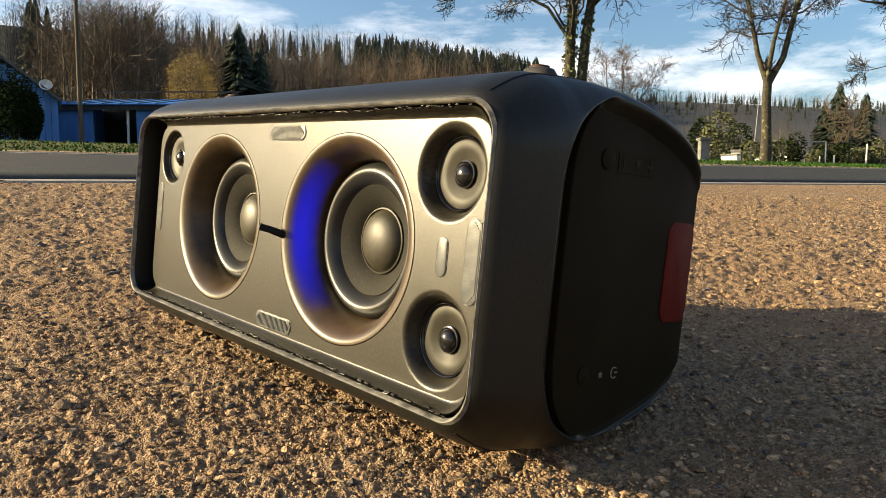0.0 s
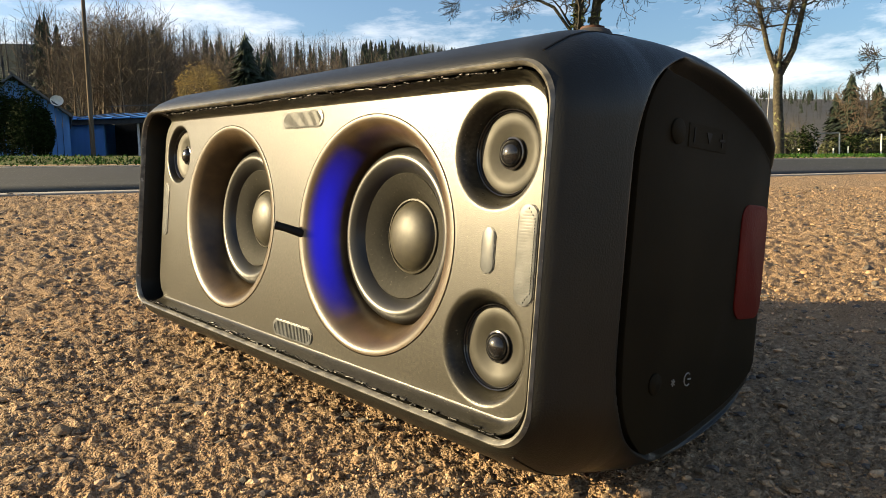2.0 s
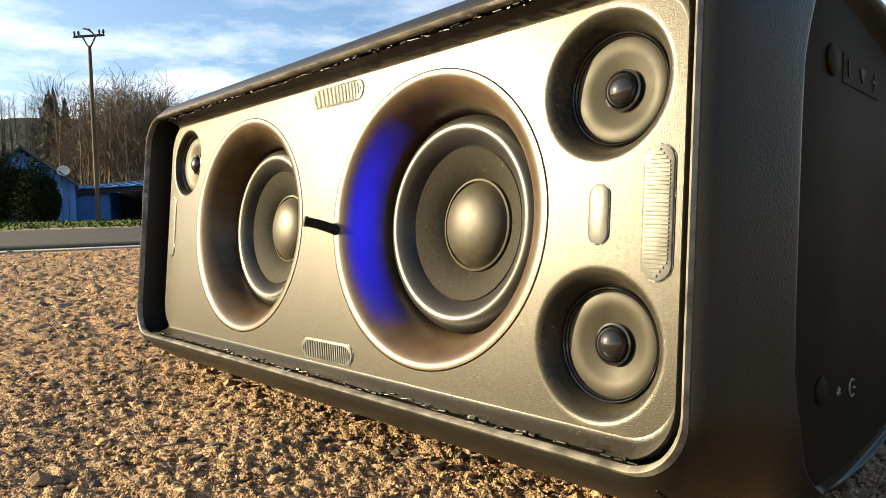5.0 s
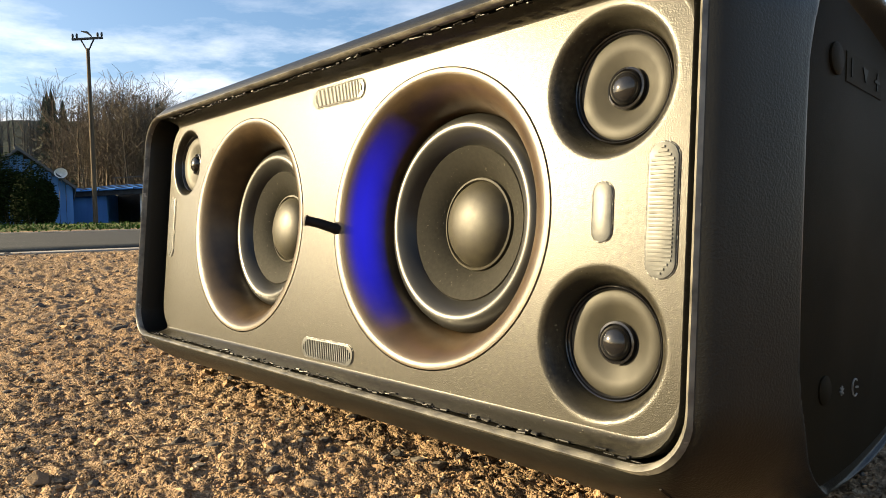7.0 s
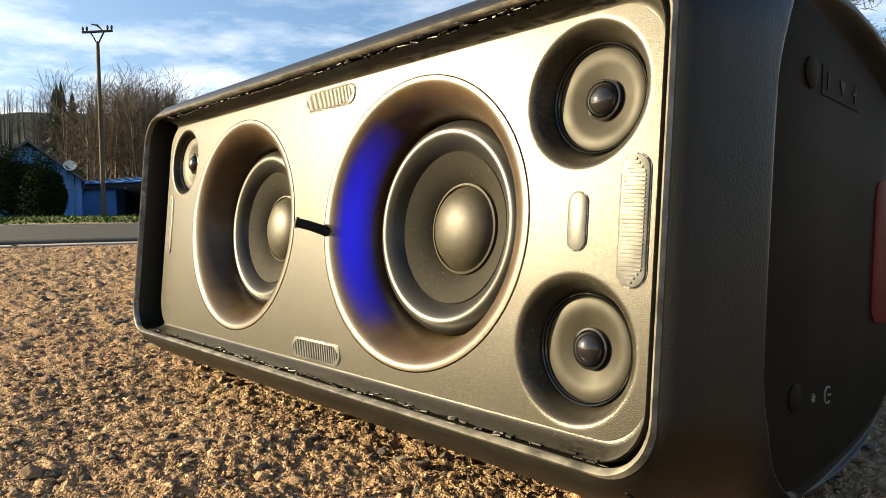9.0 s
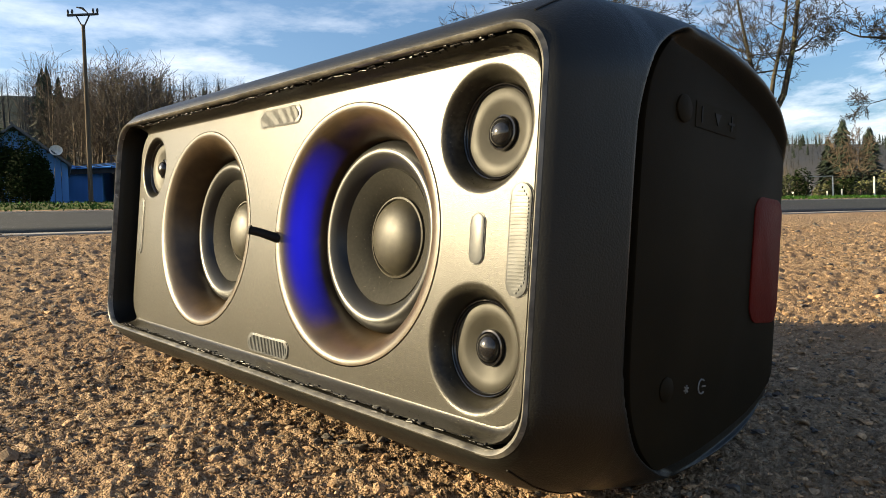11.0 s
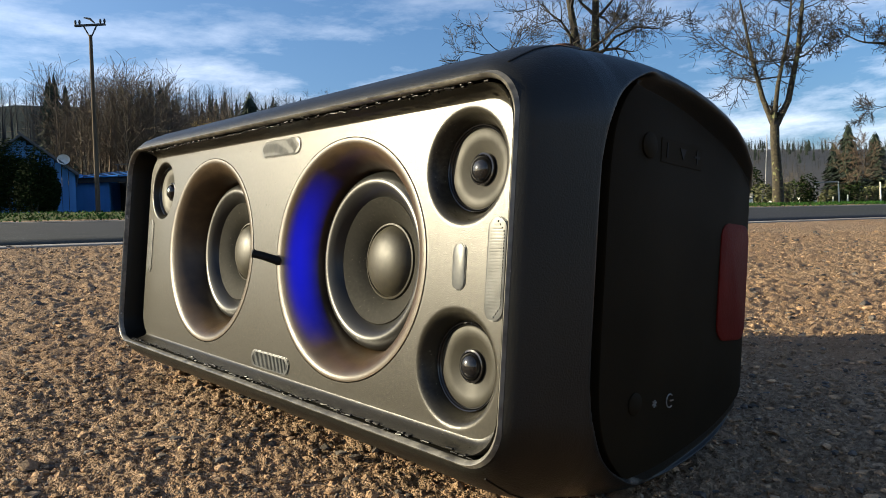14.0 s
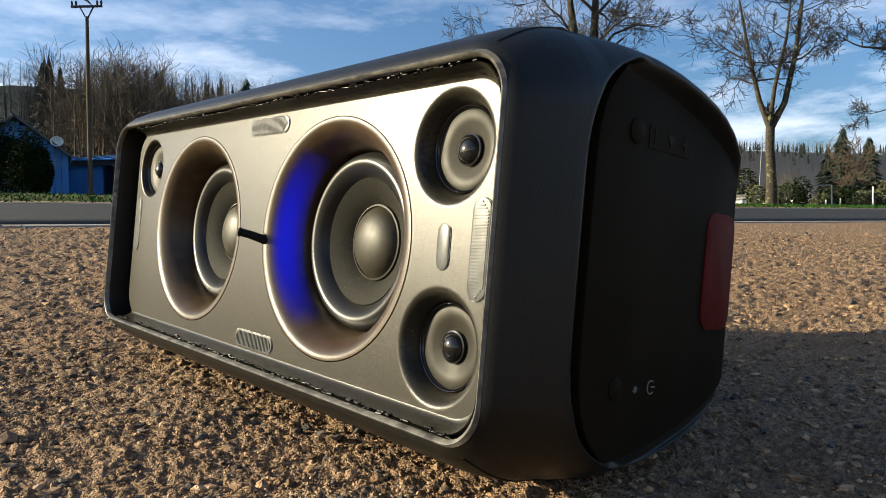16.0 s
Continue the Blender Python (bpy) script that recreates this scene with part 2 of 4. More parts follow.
# ---- lie of the land ----
def step(a, b, x):
    t = np.clip((x - a) / (b - a), 0, 1)
    return t * t * (3 - 2 * t)


SKY_A = (-1.2, -0.61, -0.45, -0.27, -0.066, 0.09, 0.21, 0.286, 0.61, 1.2)
RIDGE = (0.20, 0.232, 0.220, 0.190, 0.172, 0.150, 0.128, 0.130, 0.116, 0.10)
FOOT = (0.115, 0.125, 0.118, 0.105, 0.085, 0.070, 0.055, 0.052, 0.045, 0.045)


def land(x, y):
    """Height of the ground. The gravel rises to the road; meadow, then wooded slopes lie behind it."""
    x, y = np.asarray(x, float), np.asarray(y, float)
    near = 0.075 * y - 0.0167 * x
    lane = 0.0805 * y - 0.035 * x
    s = 0.894 * y - 0.447 * x
    h = near + (lane - near) * step(1.2, 3.2, y)
    yy = np.maximum(y, 1.0)
    a = np.clip(x / yy, -1.2, 1.2)
    far = 0.2525 + 0.0568 * y - 0.0313 * x
    h = h + (far - h) * step(7.5, 14.0, s)
    foot, ridge = np.interp(a, SKY_A, FOOT), np.interp(a, SKY_A, RIDGE)
    d = np.maximum(y, 0.0)
    e0 = 0.0568 - 0.0313 * a
    e = e0 + (foot - e0) * step(42, 110, d)
    e = e + (ridge - e) * step(100, 330, d)
    h = np.where(d > 40, 0.2525 + np.minimum(d, 400) * e, h)
    back = step(-1.0, -6.0, y)
    h = h * (1 - back) + back * (0.075 * np.maximum(y, -8.0) - 0.0167 * np.clip(x, -20, 20))
    wide = step(1.0, 1.6, np.abs(x) / np.maximum(y, 0.5)) * step(15, 60, np.hypot(x, y))
    return h * (1 - wide) + wide * (0.2525 + 0.03 * np.clip(y, -10, 200))


def at(px, py, d):
    """A place d metres ahead in the direction (px, py) of a level picture."""
    return Vector((d * px, d, 0.2525 + d * py))


def on_land(px, d):
    return Vector((d * px, d, float(land(d * px, d))))


def ground_sheet():
    """One sheet in rings and rays, close-meshed on the open gravel before the road."""
    fan = np.linspace(radians(48), radians(132), 640)
    az = np.concatenate([fan, np.linspace(radians(132), radians(408), 120)[1:-1]])
    r = np.concatenate([np.linspace(0.02, 0.30, 12), np.geomspace(0.303, 4.6, 430), np.geomspace(4.7, 30, 60), np.geomspace(31, 3200, 70)])
    n = len(az)
    A, Rr = np.meshgrid(az, r)
    X, Y = Rr * np.cos(A), Rr * np.sin(A)
    Z = land(X, Y)
    rough = np.zeros_like(Z)
    for i in range(len(r)):
        if r[i] > 5:
            break
        k = 1.0 if r[i] < 4 else 5 - r[i]
        far_lumps = 0.007 * float(step(0.8, 2.0, r[i]))
        fine = 1.0 - float(step(1.2, 2.6, r[i]))
        for j in range(0 if r[i] > 0.3 else 640, 640):
            p = Vector((X[i, j], Y[i, j], 0))
            h = 0.0026 * noise.noise(p * 30) + 0.0026 * noise.noise(p * 88) + 0.005 * noise.noise(p * 7) + far_lumps * (0.8 * noise.noise(p * 19) + noise.noise(p * 46) + 0.7 * noise.noise(p * 78))
            if fine > 0:
                g = noise.noise(p * 12 + Vector((3, 7, 1)))
                h += fine * (0.0026 * max(0.0, noise.noise(p * 165)) * (1.0 + 2.2 * g) + 0.0023 * noise.noise(p * 310))
            rough[i, j] = k * h
    Z = Z + rough * (1 - step(3.25, 3.5, 0.894 * Y - 0.447 * X))
    across = 0.894 * Y - 0.447 * X
    Z = Z - 0.06 * step(3.62, 3.95, across) * (1 - step(6.85, 7.15, across)) * (1 - step(60, 90, Rr))
    verts = list(zip(X.ravel(), Y.ravel(), Z.ravel()))
    faces = [(i * n + j, i * n + (j + 1) % n, (i + 1) * n + (j + 1) % n, (i + 1) * n + j) for i in range(len(r) - 1) for j in range(n)]
    faces.append(tuple(range(n))[::-1])
    me = bpy.data.meshes.new("ground")
    me.from_pydata(verts, [], faces)
    me.materials.append(M_GROUND)
    me.materials.append(M_GRASS)
    S = 0.894 * Y - 0.447 * X
    green = ((S[:-1] > 7.4) | (Rr[:-1] > 25)).ravel()
    idx = np.zeros(len(faces), dtype=np.int32)
    idx[:len(green)] = green
    me.polygons.foreach_set("material_index", idx)
    me.polygons.foreach_set("use_smooth", np.ones(len(faces), dtype=bool))
    me.update()
    return tagged(new("ground", me), "brown stony earth rising to a road, grass beyond", "ground", kind="structure")


ground_sheet()


def strip(name, mat, s0, s1, lift, label, rows=6):
    """A band that follows the land beside the road's line; s is the distance across it."""
    ls = np.concatenate([-np.geomspace(0.5, 120, 50)[::-1], [0], np.geomspace(0.5, 120, 50)])
    verts, faces = [], []
    for L in ls:
        for k in range(rows + 1):
            s = s0 + (s1 - s0) * k / rows
            x, y = 0.894 * L - 0.447 * s, 0.447 * L + 0.894 * s
            verts.append((x, y, float(land(x, y)) + lift))
    for i in range(len(ls) - 1):
        for k in range(rows):
            a = i * (rows + 1) + k
            faces.append((a, a + rows + 1, a + rows + 2, a + 1))
    ob = mesh_of(name, verts, faces, mat, label=label, category="road", kind="structure", smooth=60)
    sol = ob.modifiers.new("thickness", "SOLIDIFY")
    sol.thickness, sol.offset = 0.03, -1
    return ob


strip("road", M_ROAD, 3.62, 7.15, 0.002, "grey worn asphalt country road")
strip("edge_line", M_LINE, 3.50, 3.66, 0.0035, "worn white edge line of the road", 1)
strip("edge_line", M_LINE, 6.72, 6.80, 0.006, "thin pale line along the road's far side", 1)


# ---- the loudspeaker ----
C0 = Vector((-0.17588, 0.72574, 0.22149))
AX_U, AX_V, AX_W = Vector((0.67394, -0.73650, -0.05815)), Vector((0.73229, 0.67635, -0.07935)), Vector((0.09777, 0.01089, 0.99515))
BASE = 0.160
place = Matrix((AX_U, AX_V, AX_W)).transposed().to_4x4()
place.translation = C0 - BASE * AX_W


def lift(bm):
    bmesh.ops.translate(bm, verts=bm.verts, vec=(0, 0, BASE))
    return bm


speaker = thing("loudspeaker", place, "black party loudspeaker lying on its side on gravel, grille removed", "loudspeaker")


def sp(name, bm, mat, label="", parent=None, smooth=40):
    return part(name, lift(bm), mat, parent or speaker, label, smooth)


# shell: stations of (v, half length, half height, corner radius)
SHELL = ((0.020, 0.3165, 0.1112, 0.026), (-0.008, 0.3175, 0.1116, 0.027), (-0.0165, 0.318, 0.1120, 0.027), (-0.0185, 0.3195, 0.1135, 0.029),
         (-0.0180, 0.3215, 0.1165, 0.034), (-0.0110, 0.3280, 0.1240, 0.044), (0.000, 0.3325, 0.1305, 0.050), (0.011, 0.3368, 0.1360, 0.054),
         (0.023, 0.3400, 0.1400, 0.056), (0.034, 0.3420, 0.1425, 0.057), (0.0430, 0.3430, 0.1433, 0.057), (0.050, 0.3435, 0.1433, 0.056), (0.060, 0.3440, 0.1440, 0.053), (0.080, 0.3445, 0.1445, 0.047),
         (0.100, 0.3450, 0.1438, 0.042), (0.120, 0.3455, 0.1420, 0.038), (0.145, 0.3455, 0.1380, 0.034), (0.1700, 0.3455, 0.1320, 0.031), (0.1913, 0.345, 0.1262, 0.030), (0.2083, 0.344, 0.1206, 0.030), (0.2254, 0.342, 0.1130, 0.030),
         (0.2435, 0.338, 0.1015, 0.030), (0.2541, 0.331, 0.0900, 0.029), (0.2605, 0.321, 0.076, 0.027), (0.2627, 0.28, 0.05, 0.02))
TAB = np.array(SHELL[5:])


def half_height(v):
    return float(np.interp(v, TAB[:, 0], TAB[:, 2]))


def cap_floor(v):
    """How far out the sunken end face lies; it curves in towards the back."""
    return 0.3228 - 26.0 * max(0.0, v - 0.242) ** 2


def lip(w):
    """The bowed front edge of the sunken end face."""
    return 0.0300 + 0.045 * min(1.2, abs(w) / 0.125) ** 6


def soft(x):
    x = min(1.0, max(0.0, x))
    return x * x * (3 - 2 * x)


def shell_ring(v, a, b, r):
    ring = []
    for u, w in rounded(a, b, r, 60, 34):
        if u > a - 0.075 and v > 0.02:
            k = soft((v - lip(w)) / 0.010) * soft((b - (0.0030 if w > 0 else 0.0012) - abs(w)) / (0.0080 + (0.013 if w > 0 else -0.0045) * soft((v - 0.07) / 0.03)))
            f = cap_floor(v) - 0.006 * (1 - soft((v - lip(w) * 0.55 - 0.043) / 0.004))
            if u > f:
                u -= (u - f) * k
        ring.append((u, v, w))
    return ring


def stations():
    fine = [v for v in np.concatenate([np.arange(0.026, 0.096, 0.0016), np.arange(0.098, 0.243, 0.005)])]
    tab = np.array(SHELL[6:])
    mid = [(float(v), *[float(np.interp(v, tab[:, 0], tab[:, c])) for c in (1, 2, 3)]) for v in fine]
    return list(SHELL[1:9]) + mid + [q for q in SHELL if q[0] >= 0.2430]


sp("shell", loft([shell_ring(*s) for s in [SHELL[0]] + stations()], close_last=True), M_SHELL, "black grained plastic shell with rounded ends", smooth=60)

# front panel with its openings
WOOFERS, W_R, W_S = (-0.1205, 0.1265), 0.0937, 1.084
# tweeters: place, reach of the dished recess, its depth
TWEETERS = ((0.2600, 0.0634, 0.0392, 0.0118), (0.2600, -0.0634, 0.0392, 0.0118), (-0.2530, 0.0650, 0.0345, 0.0070))


def panel():
    bm = bmesh.new()
    edges = []

    def loop(pts):
        vs = [bm.verts.new((u, 0, w)) for u, w in pts]
        edges.extend(bm.edges.new((vs[i], vs[(i + 1) % len(vs)])) for i in range(len(vs)))

    out = [(u if u > -0.2 else -0.2 + (u + 0.2) * 0.90, w) for u, w in rounded(0.3045, 0.1035, 0.026, 8, 10)]
    loop(out)
    for cu in WOOFERS:
        loop([(cu + W_S * W_R * math.cos(2 * math.pi * i / 72), W_R * math.sin(2 * math.pi * i / 72)) for i in range(72)])
    for cu, cw, reach, _ in TWEETERS:
        loop([(cu + reach * math.cos(2 * math.pi * i / 48), cw + reach * math.sin(2 * math.pi * i / 48)) for i in range(48)])
    bmesh.ops.triangle_fill(bm, edges=edges, use_beauty=True, normal=(0, -1, 0))
    for f in bm.faces:
        if f.normal.y > 0:
            f.normal_flip()
    # turned-up flange all round
    def edge(u, w, s, t, d):
        k = min(1.0, max(0.0, (-u - 0.272) / 0.012))
        return (u * s, d * (1 - k) + k * (s - 1) * 0.30, w * t)

    rim = [[edge(u, w, s, t, d) for u, w in out] for s, t, d in ((1, 1, 0), (1.004, 1.012, -0.0004), (1.009, 1.026, -0.0018), (1.014, 1.040, -0.0046), (1.019, 1.052, -0.0088), (1.023, 1.060, -0.0130), (1.026, 1.066, -0.0120), (1.027, 1.068, 0.004))]
    vs = [[bm.verts.new(p) for p in ring] for ring in rim]
    for a, b in zip(vs, vs[1:]):
        for i in range(len(a)):
            bm.faces.new((a[i], a[(i + 1) % len(a)], b[(i + 1) % len(a)], b[i]))
    bmesh.ops.remove_doubles(bm, verts=bm.verts, dist=1e-5)
    bmesh.ops.recalc_face_normals(bm, faces=bm.faces)
    if sum(f.normal.y * f.calc_area() for f in bm.faces) > 0:
        bmesh.ops.reverse_faces(bm, faces=bm.faces)
    return bm


front = sp("front_panel", panel(), M_PANEL, "grained grey-black plastic baffle", smooth=45)
for poly in front.data.polygons:
    if abs(poly.normal.y) > 0.9995:
        poly.use_smooth = False

GUIDE = ((0.0940, 0.0030, 1.085), (0.0934, 0.0012, 1.083), (0.0929, -0.0003, 1.082), (0.0908, -0.0005, 1.078), (0.0884, 0.0004, 1.070), (0.0858, 0.0023, 1.060), (0.0832, 0.0052, 1.050), (0.0806, 0.0091, 1.035),
         (0.0781, 0.0139, 1.022), (0.0758, 0.0194, 1.012), (0.0739, 0.0252, 1.004), (0.0722, 0.0320, 1.0), (0.0716, 0.0420, 1.0))
for cu in WOOFERS:
    sp("waveguide", lathe(cu, 0, GUIDE, 96, cap=False), M_GUIDE, "satin flared ring round the woofer", smooth=60)
    woof = sp("woofer", lathe(cu, 0, [(0.0714, 0.0345), (0.0702, 0.0318), (0.0682, 0.0288), (0.0656, 0.0267), (0.0628, 0.0259), (0.0598, 0.0268), (0.0562, 0.0298), (0.0530, 0.0333), (0.0512, 0.0362)], 96, cap=False),
              M_RUBBER, "black rubber surround", smooth=60)
    sp("cone", lathe(cu, 0, [(0.0516, 0.0366), (0.0504, 0.0354), (0.0420, 0.0398), (0.0345, 0.0446), (0.0300, 0.0490)], 96, cap=False), M_CONE, "speckled paper cone", woof, smooth=60)
    sp("dust_cap", lathe(cu, 0, [(0.0316, 0.0490), (0.0308, 0.0456), (0.0294, 0.0452), (0.0286, 0.0470), (0.0262, 0.0434), (0.0215, 0.0402), (0.0150, 0.0380), (0.0080, 0.0368), (0.0020, 0.0364)], 72), M_DOME,
       "domed dust cap", woof, smooth=60)

for cu, cw, reach, deep in TWEETERS:
    dish = [(reach - (reach - 0.0292) * k / 14, deep * (1 - math.cos(math.pi / 2 * (k / 14) ** 1.35))) for k in range(15)]
    sp("tweeter_recess", lathe(cu, cw, [(reach + 0.0004, 0.0)] + dish[1:] + [(0.0284, deep + 0.004), (0.0262, deep + 0.005)], 72, cap=False), M_PANEL, smooth=60)
    tw = sp("tweeter", lathe(cu, cw, [(r, deep + d) for r, d in ((0.0288, 0.0050), (0.0287, 0.0004), (0.0281, -0.0010), (0.0275, -0.0006), (0.0272, 0.0008), (0.0268, -0.0002), (0.0262, 0.0004), (0.0258, 0.0018))], 72, cap=False), M_GLOSS,
            "glossy double frame ring", smooth=40)
    sp("cone", lathe(cu, cw, [(0.0262, deep + 0.0016), (0.0250, deep + 0.0008), (0.018, deep + 0.0026), (0.0105, deep + 0.0052)], 64, cap=False), M_TWCONE, "paper cone", tw, smooth=60)
    sp("dust_cap", lathe(cu, cw, [(r, deep + d) for r, d in ((0.0110, 0.0054), (0.0106, 0.0027), (0.0095, 0.0024), (0.0090, 0.0036), (0.0080, 0.0007), (0.006, -0.0011), (0.003, -0.0021), (0.0008, -0.0024))], 40), M_GLOSS, "glossy black dome", tw, smooth=60)


def lit_strip(cu, a0, a1, power):
    """A crescent of the guide that glows."""
    bm = bmesh.new()
    prof = [(0.0868, 0.0014, 0.0), (0.0845, 0.0036, 0.35), (0.0820, 0.0068, 0.9), (0.0793, 0.0114, 1.0), (0.0769, 0.0165, 0.8), (0.0750, 0.0216, 0.35), (0.0736, 0.0262, 0.0)]
    layer = bm.verts.layers.float.new("glow")
    n, vs = 40, []
    for i in range(n + 1):
        t = radians(a0 + (a1 - a0) * i / n)
        f = math.sin(math.pi * i / n) ** 1.2
        row = []
        for k, d, g in prof:
            v = bm.verts.new((cu + float(np.interp(k, (0.0728, 0.0938), (1.0, 1.082))) * (k - 0.0005) * math.cos(t), d - 0.0006, (k - 0.0005) * math.sin(t)))
            v[layer] = power * f * g
            row.append(v)
        vs.append(row)
    for a, b in zip(vs, vs[1:]):
        for k in range(len(prof) - 1):
            bm.faces.new((a[k], a[k + 1], b[k + 1], b[k]))
    return bm


sp("light_strip", lit_strip(WOOFERS[1], 118, 246, 0.74), M_LIT, "glowing blue-violet light strip", smooth=60)


def stadium(cu, cw, hu, hw, v0, v1, n=10):
    r = min(hu, hw) * 0.98
    pts = rounded(hu, hw, r, n)
    return loft([[(cu + u * k, v, cw + w * k) for u, w in pts] for k, v in ((1.0, v1), (1.0, v0), (0.9, v0 - 0.0003))], close_last=True)


def ribs(cu, cw, hu, hw, v, count, along_w):
    bm = bmesh.new()
    for i in range(count):
        k = (i + 0.5) / count * 2 - 1
        if along_w:
            lim = hu - max(0, abs(k) * hw - (hw - hu))
            box(bm, (cu - lim * 0.80, v - 0.0012, cw + k * hw * 0.96 - hw / count * 0.5), (cu + lim * 0.80, v + 0.001, cw + k * hw * 0.96 + hw / count * 0.5))
        else:
            tall = 0.86 * (hw - max(0, abs(k) * hu - (hu - hw)) * 0.8)
            box(bm, (cu + k * hu * 0.94 - hu / count * 0.45, v - 0.0012, cw - tall), (cu + k * hu * 0.94 + hu / count * 0.45, v + 0.001, cw + tall))
    bmesh.ops.recalc_face_normals(bm, faces=bm.faces)
    return bm


for cu, cw, hu, hw, n, along in ((0.0218, 0.0936, 0.0335, 0.0070, 34, False), (0.0238, -0.0940, 0.0335, 0.0070, 26, False), (0.2922, 0, 0.0076, 0.0308, 30, True), (-0.2825, 0, 0.0068, 0.0308, 30, True)):
    sp("vent_bezel", stadium(cu, cw, hu + 0.0007, hw + 0.0007, -0.0004, 0.002), M_RIM, "raised bezel", front)
    sp("lens", stadium(cu, cw, hu, hw, -0.0010, 0.002), M_LENS, "clear ribbed plastic lens")
    sp("lens_rib", ribs(cu, cw, hu, hw, -0.0006, n, along), M_LENS, "fine moulded ribs", smooth=0)
sp("vent_bezel", stadium(0.2598, 0.0, 0.0062, 0.0151, -0.0004, 0.002), M_RIM, "raised bezel", front)
sp("lens", stadium(0.2598, 0.0, 0.0055, 0.0144, -0.0009, 0.002), M_LENS, "small clear plastic lens")

# stub of tube standing out of the baffle
stub = sp("tube_stub", tube([(0.029, 0.002, -0.006), (0.026, -0.0035, -0.0045), (0.020, -0.0105, -0.002), (0.0135, -0.0170, -0.0004)], [0.0044, 0.0037, 0.0035, 0.0035], 14), M_BLACK, "short black tube stub")
sp("tube_rim", tube([(0.0140, -0.0165, -0.0005), (0.0132, -0.0173, -0.0003)], [0.0043, 0.0040], 14), M_BEAD, "pale cut end of the tube", stub)
sp("tube_mouth", tube([(0.0138, -0.0167, -0.0005), (0.0130, -0.0175, -0.0003)], [0.0027, 0.0027], 14), M_BLACK, "", stub)


def torn(sign, seed, u0, u1, w, v):
    """Ragged remains of glue along the rim."""
    rng = random.Random(seed)
    bm = bmesh.new()
    u = u0
    while u < u1:
        ln = rng.uniform(0.0015, 0.007)
        if rng.random() < 0.8:
            h, d = rng.uniform(0.0004, 0.0015), rng.uniform(0.0006, 0.0018)
            m = Matrix.Translation((u, v + rng.uniform(-0.001, 0.0015), w + rng.uniform(-0.0012, 0.0012))) @ Euler((rng.uniform(-0.4, 0.4), rng.uniform(-0.12, 0.12), rng.uniform(-0.15, 0.15))).to_matrix().to_4x4()
            box(bm, (0, -d, -h / 2), (ln, d, h / 2), m)
        u += ln * rng.uniform(0.7, 1.3)
    bmesh.ops.bevel(bm, geom=list(bm.edges), offset=0.0004, segments=1, affect="EDGES")
    return bm


sp("glue_residue", torn(1, 5, -0.27, 0.29, 0.1095, -0.0145), M_GLUE, "ragged torn glue along the upper rim", smooth=0)["kind"] = "stuff"
sp("glue_residue", torn(-1, 9, -0.28, 0.29, -0.1095, -0.0135), M_GLUE, "ragged torn glue along the lower rim", smooth=0)["kind"] = "stuff"

# rim bead round the opening
bead = [[(u, v, w) for u, w in rounded(a, b, 0.028, 10, 6)] for v, a, b in ((-0.0150, 0.3172, 0.1112), (-0.0193, 0.3178, 0.1118), (-0.0202, 0.3192, 0.1132), (-0.0180, 0.3208, 0.1148))]
sp("rim_bead", loft(bead), M_BEAD, "scuffed bead round the opening", smooth=60)

# end cap fittings
CAP_U = 0.3243


def cap_outline(g):
    pts = []
    for w in np.linspace(0.1245 - g, -0.1245 + g, 41):
        pts.append((lip(w) * 0.55 + 0.0445 + g, float(w)))
    for v in np.linspace(0.094, 0.250 - g, 24):
        pts.append((float(v), -(half_height(v) - 0.0120 - g)))
    for v in np.linspace(0.250 - g, 0.094, 24):
        pts.append((float(v), half_height(v) - 0.0215 - g))
    return pts


cap = sp("end_panel", loft([[(CAP_U + du - 26.0 * max(0.0, v - 0.242) ** 2, v, w) for v, w in cap_outline(g)] for du, g in ((-0.006, 0.0), (0.0000, 0.0), (0.0009, 0.0006), (0.0012, 0.0018))], close_last=True), M_CAP, "smooth dark end panel with controls")


def disc(u, v, w, r, h, n=28):
    return loft([[(u + du, v + k * r * math.cos(2 * math.pi * i / n), w + k * r * math.sin(2 * math.pi * i / n)) for i in range(n)] for k, du in ((1, 0), (1, h), (0.88, h + 0.0006))], close_last=True)


CAP_F = CAP_U + 0.0012
sp("button", disc(CAP_F, 0.1023, 0.0863, 0.0084, 0.0012), M_CAP, "round glossy push button", cap)
sp("button", disc(CAP_F, 0.1010, -0.0833, 0.0075, 0.0008), M_CAP, "round black push button", cap)
sp("button_plate", boxes(((CAP_F - 0.0004, 0.1165, 0.0775), (CAP_F + 0.0005, 0.1700, 0.0940)), bevel=0.0003), M_CAP, "", cap)
for shape, v0 in ((((-0.0007, -0.005), (0.0007, -0.005), (0.0007, 0.005), (-0.0007, 0.005)), 0.1235), (((0.0, -0.004), (0.0042, 0.0035), (-0.0042, 0.0035)), 0.1435),
                  (((-0.0008, -0.005), (0.0008, -0.005), (0.0008, -0.0008), (0.0040, -0.0008), (0.0040, 0.0008), (0.0008, 0.0008), (0.0008, 0.005), (-0.0008, 0.005), (-0.0008, 0.0008), (-0.0040, 0.0008), (-0.0040, -0.0008), (-0.0008, -0.0008)), 0.1623)):
    sp("button_mark", loft([[(CAP_F + du, v0 + a, 0.0862 + b) for a, b in shape] for du in (0.0003, 0.0010)], close_last=True), M_BLACK, "raised black symbol", cap, smooth=0)
arc = [(CAP_F + 0.0003, 0.1434 + 0.0042 * math.cos(radians(t)), -0.0846 + 0.0046 * math.sin(radians(t))) for t in range(50, 311, 20)]
sp("power_mark", tube(arc, [0.0005] * len(arc), 6), M_ICON, "pale open ring symbol", cap)
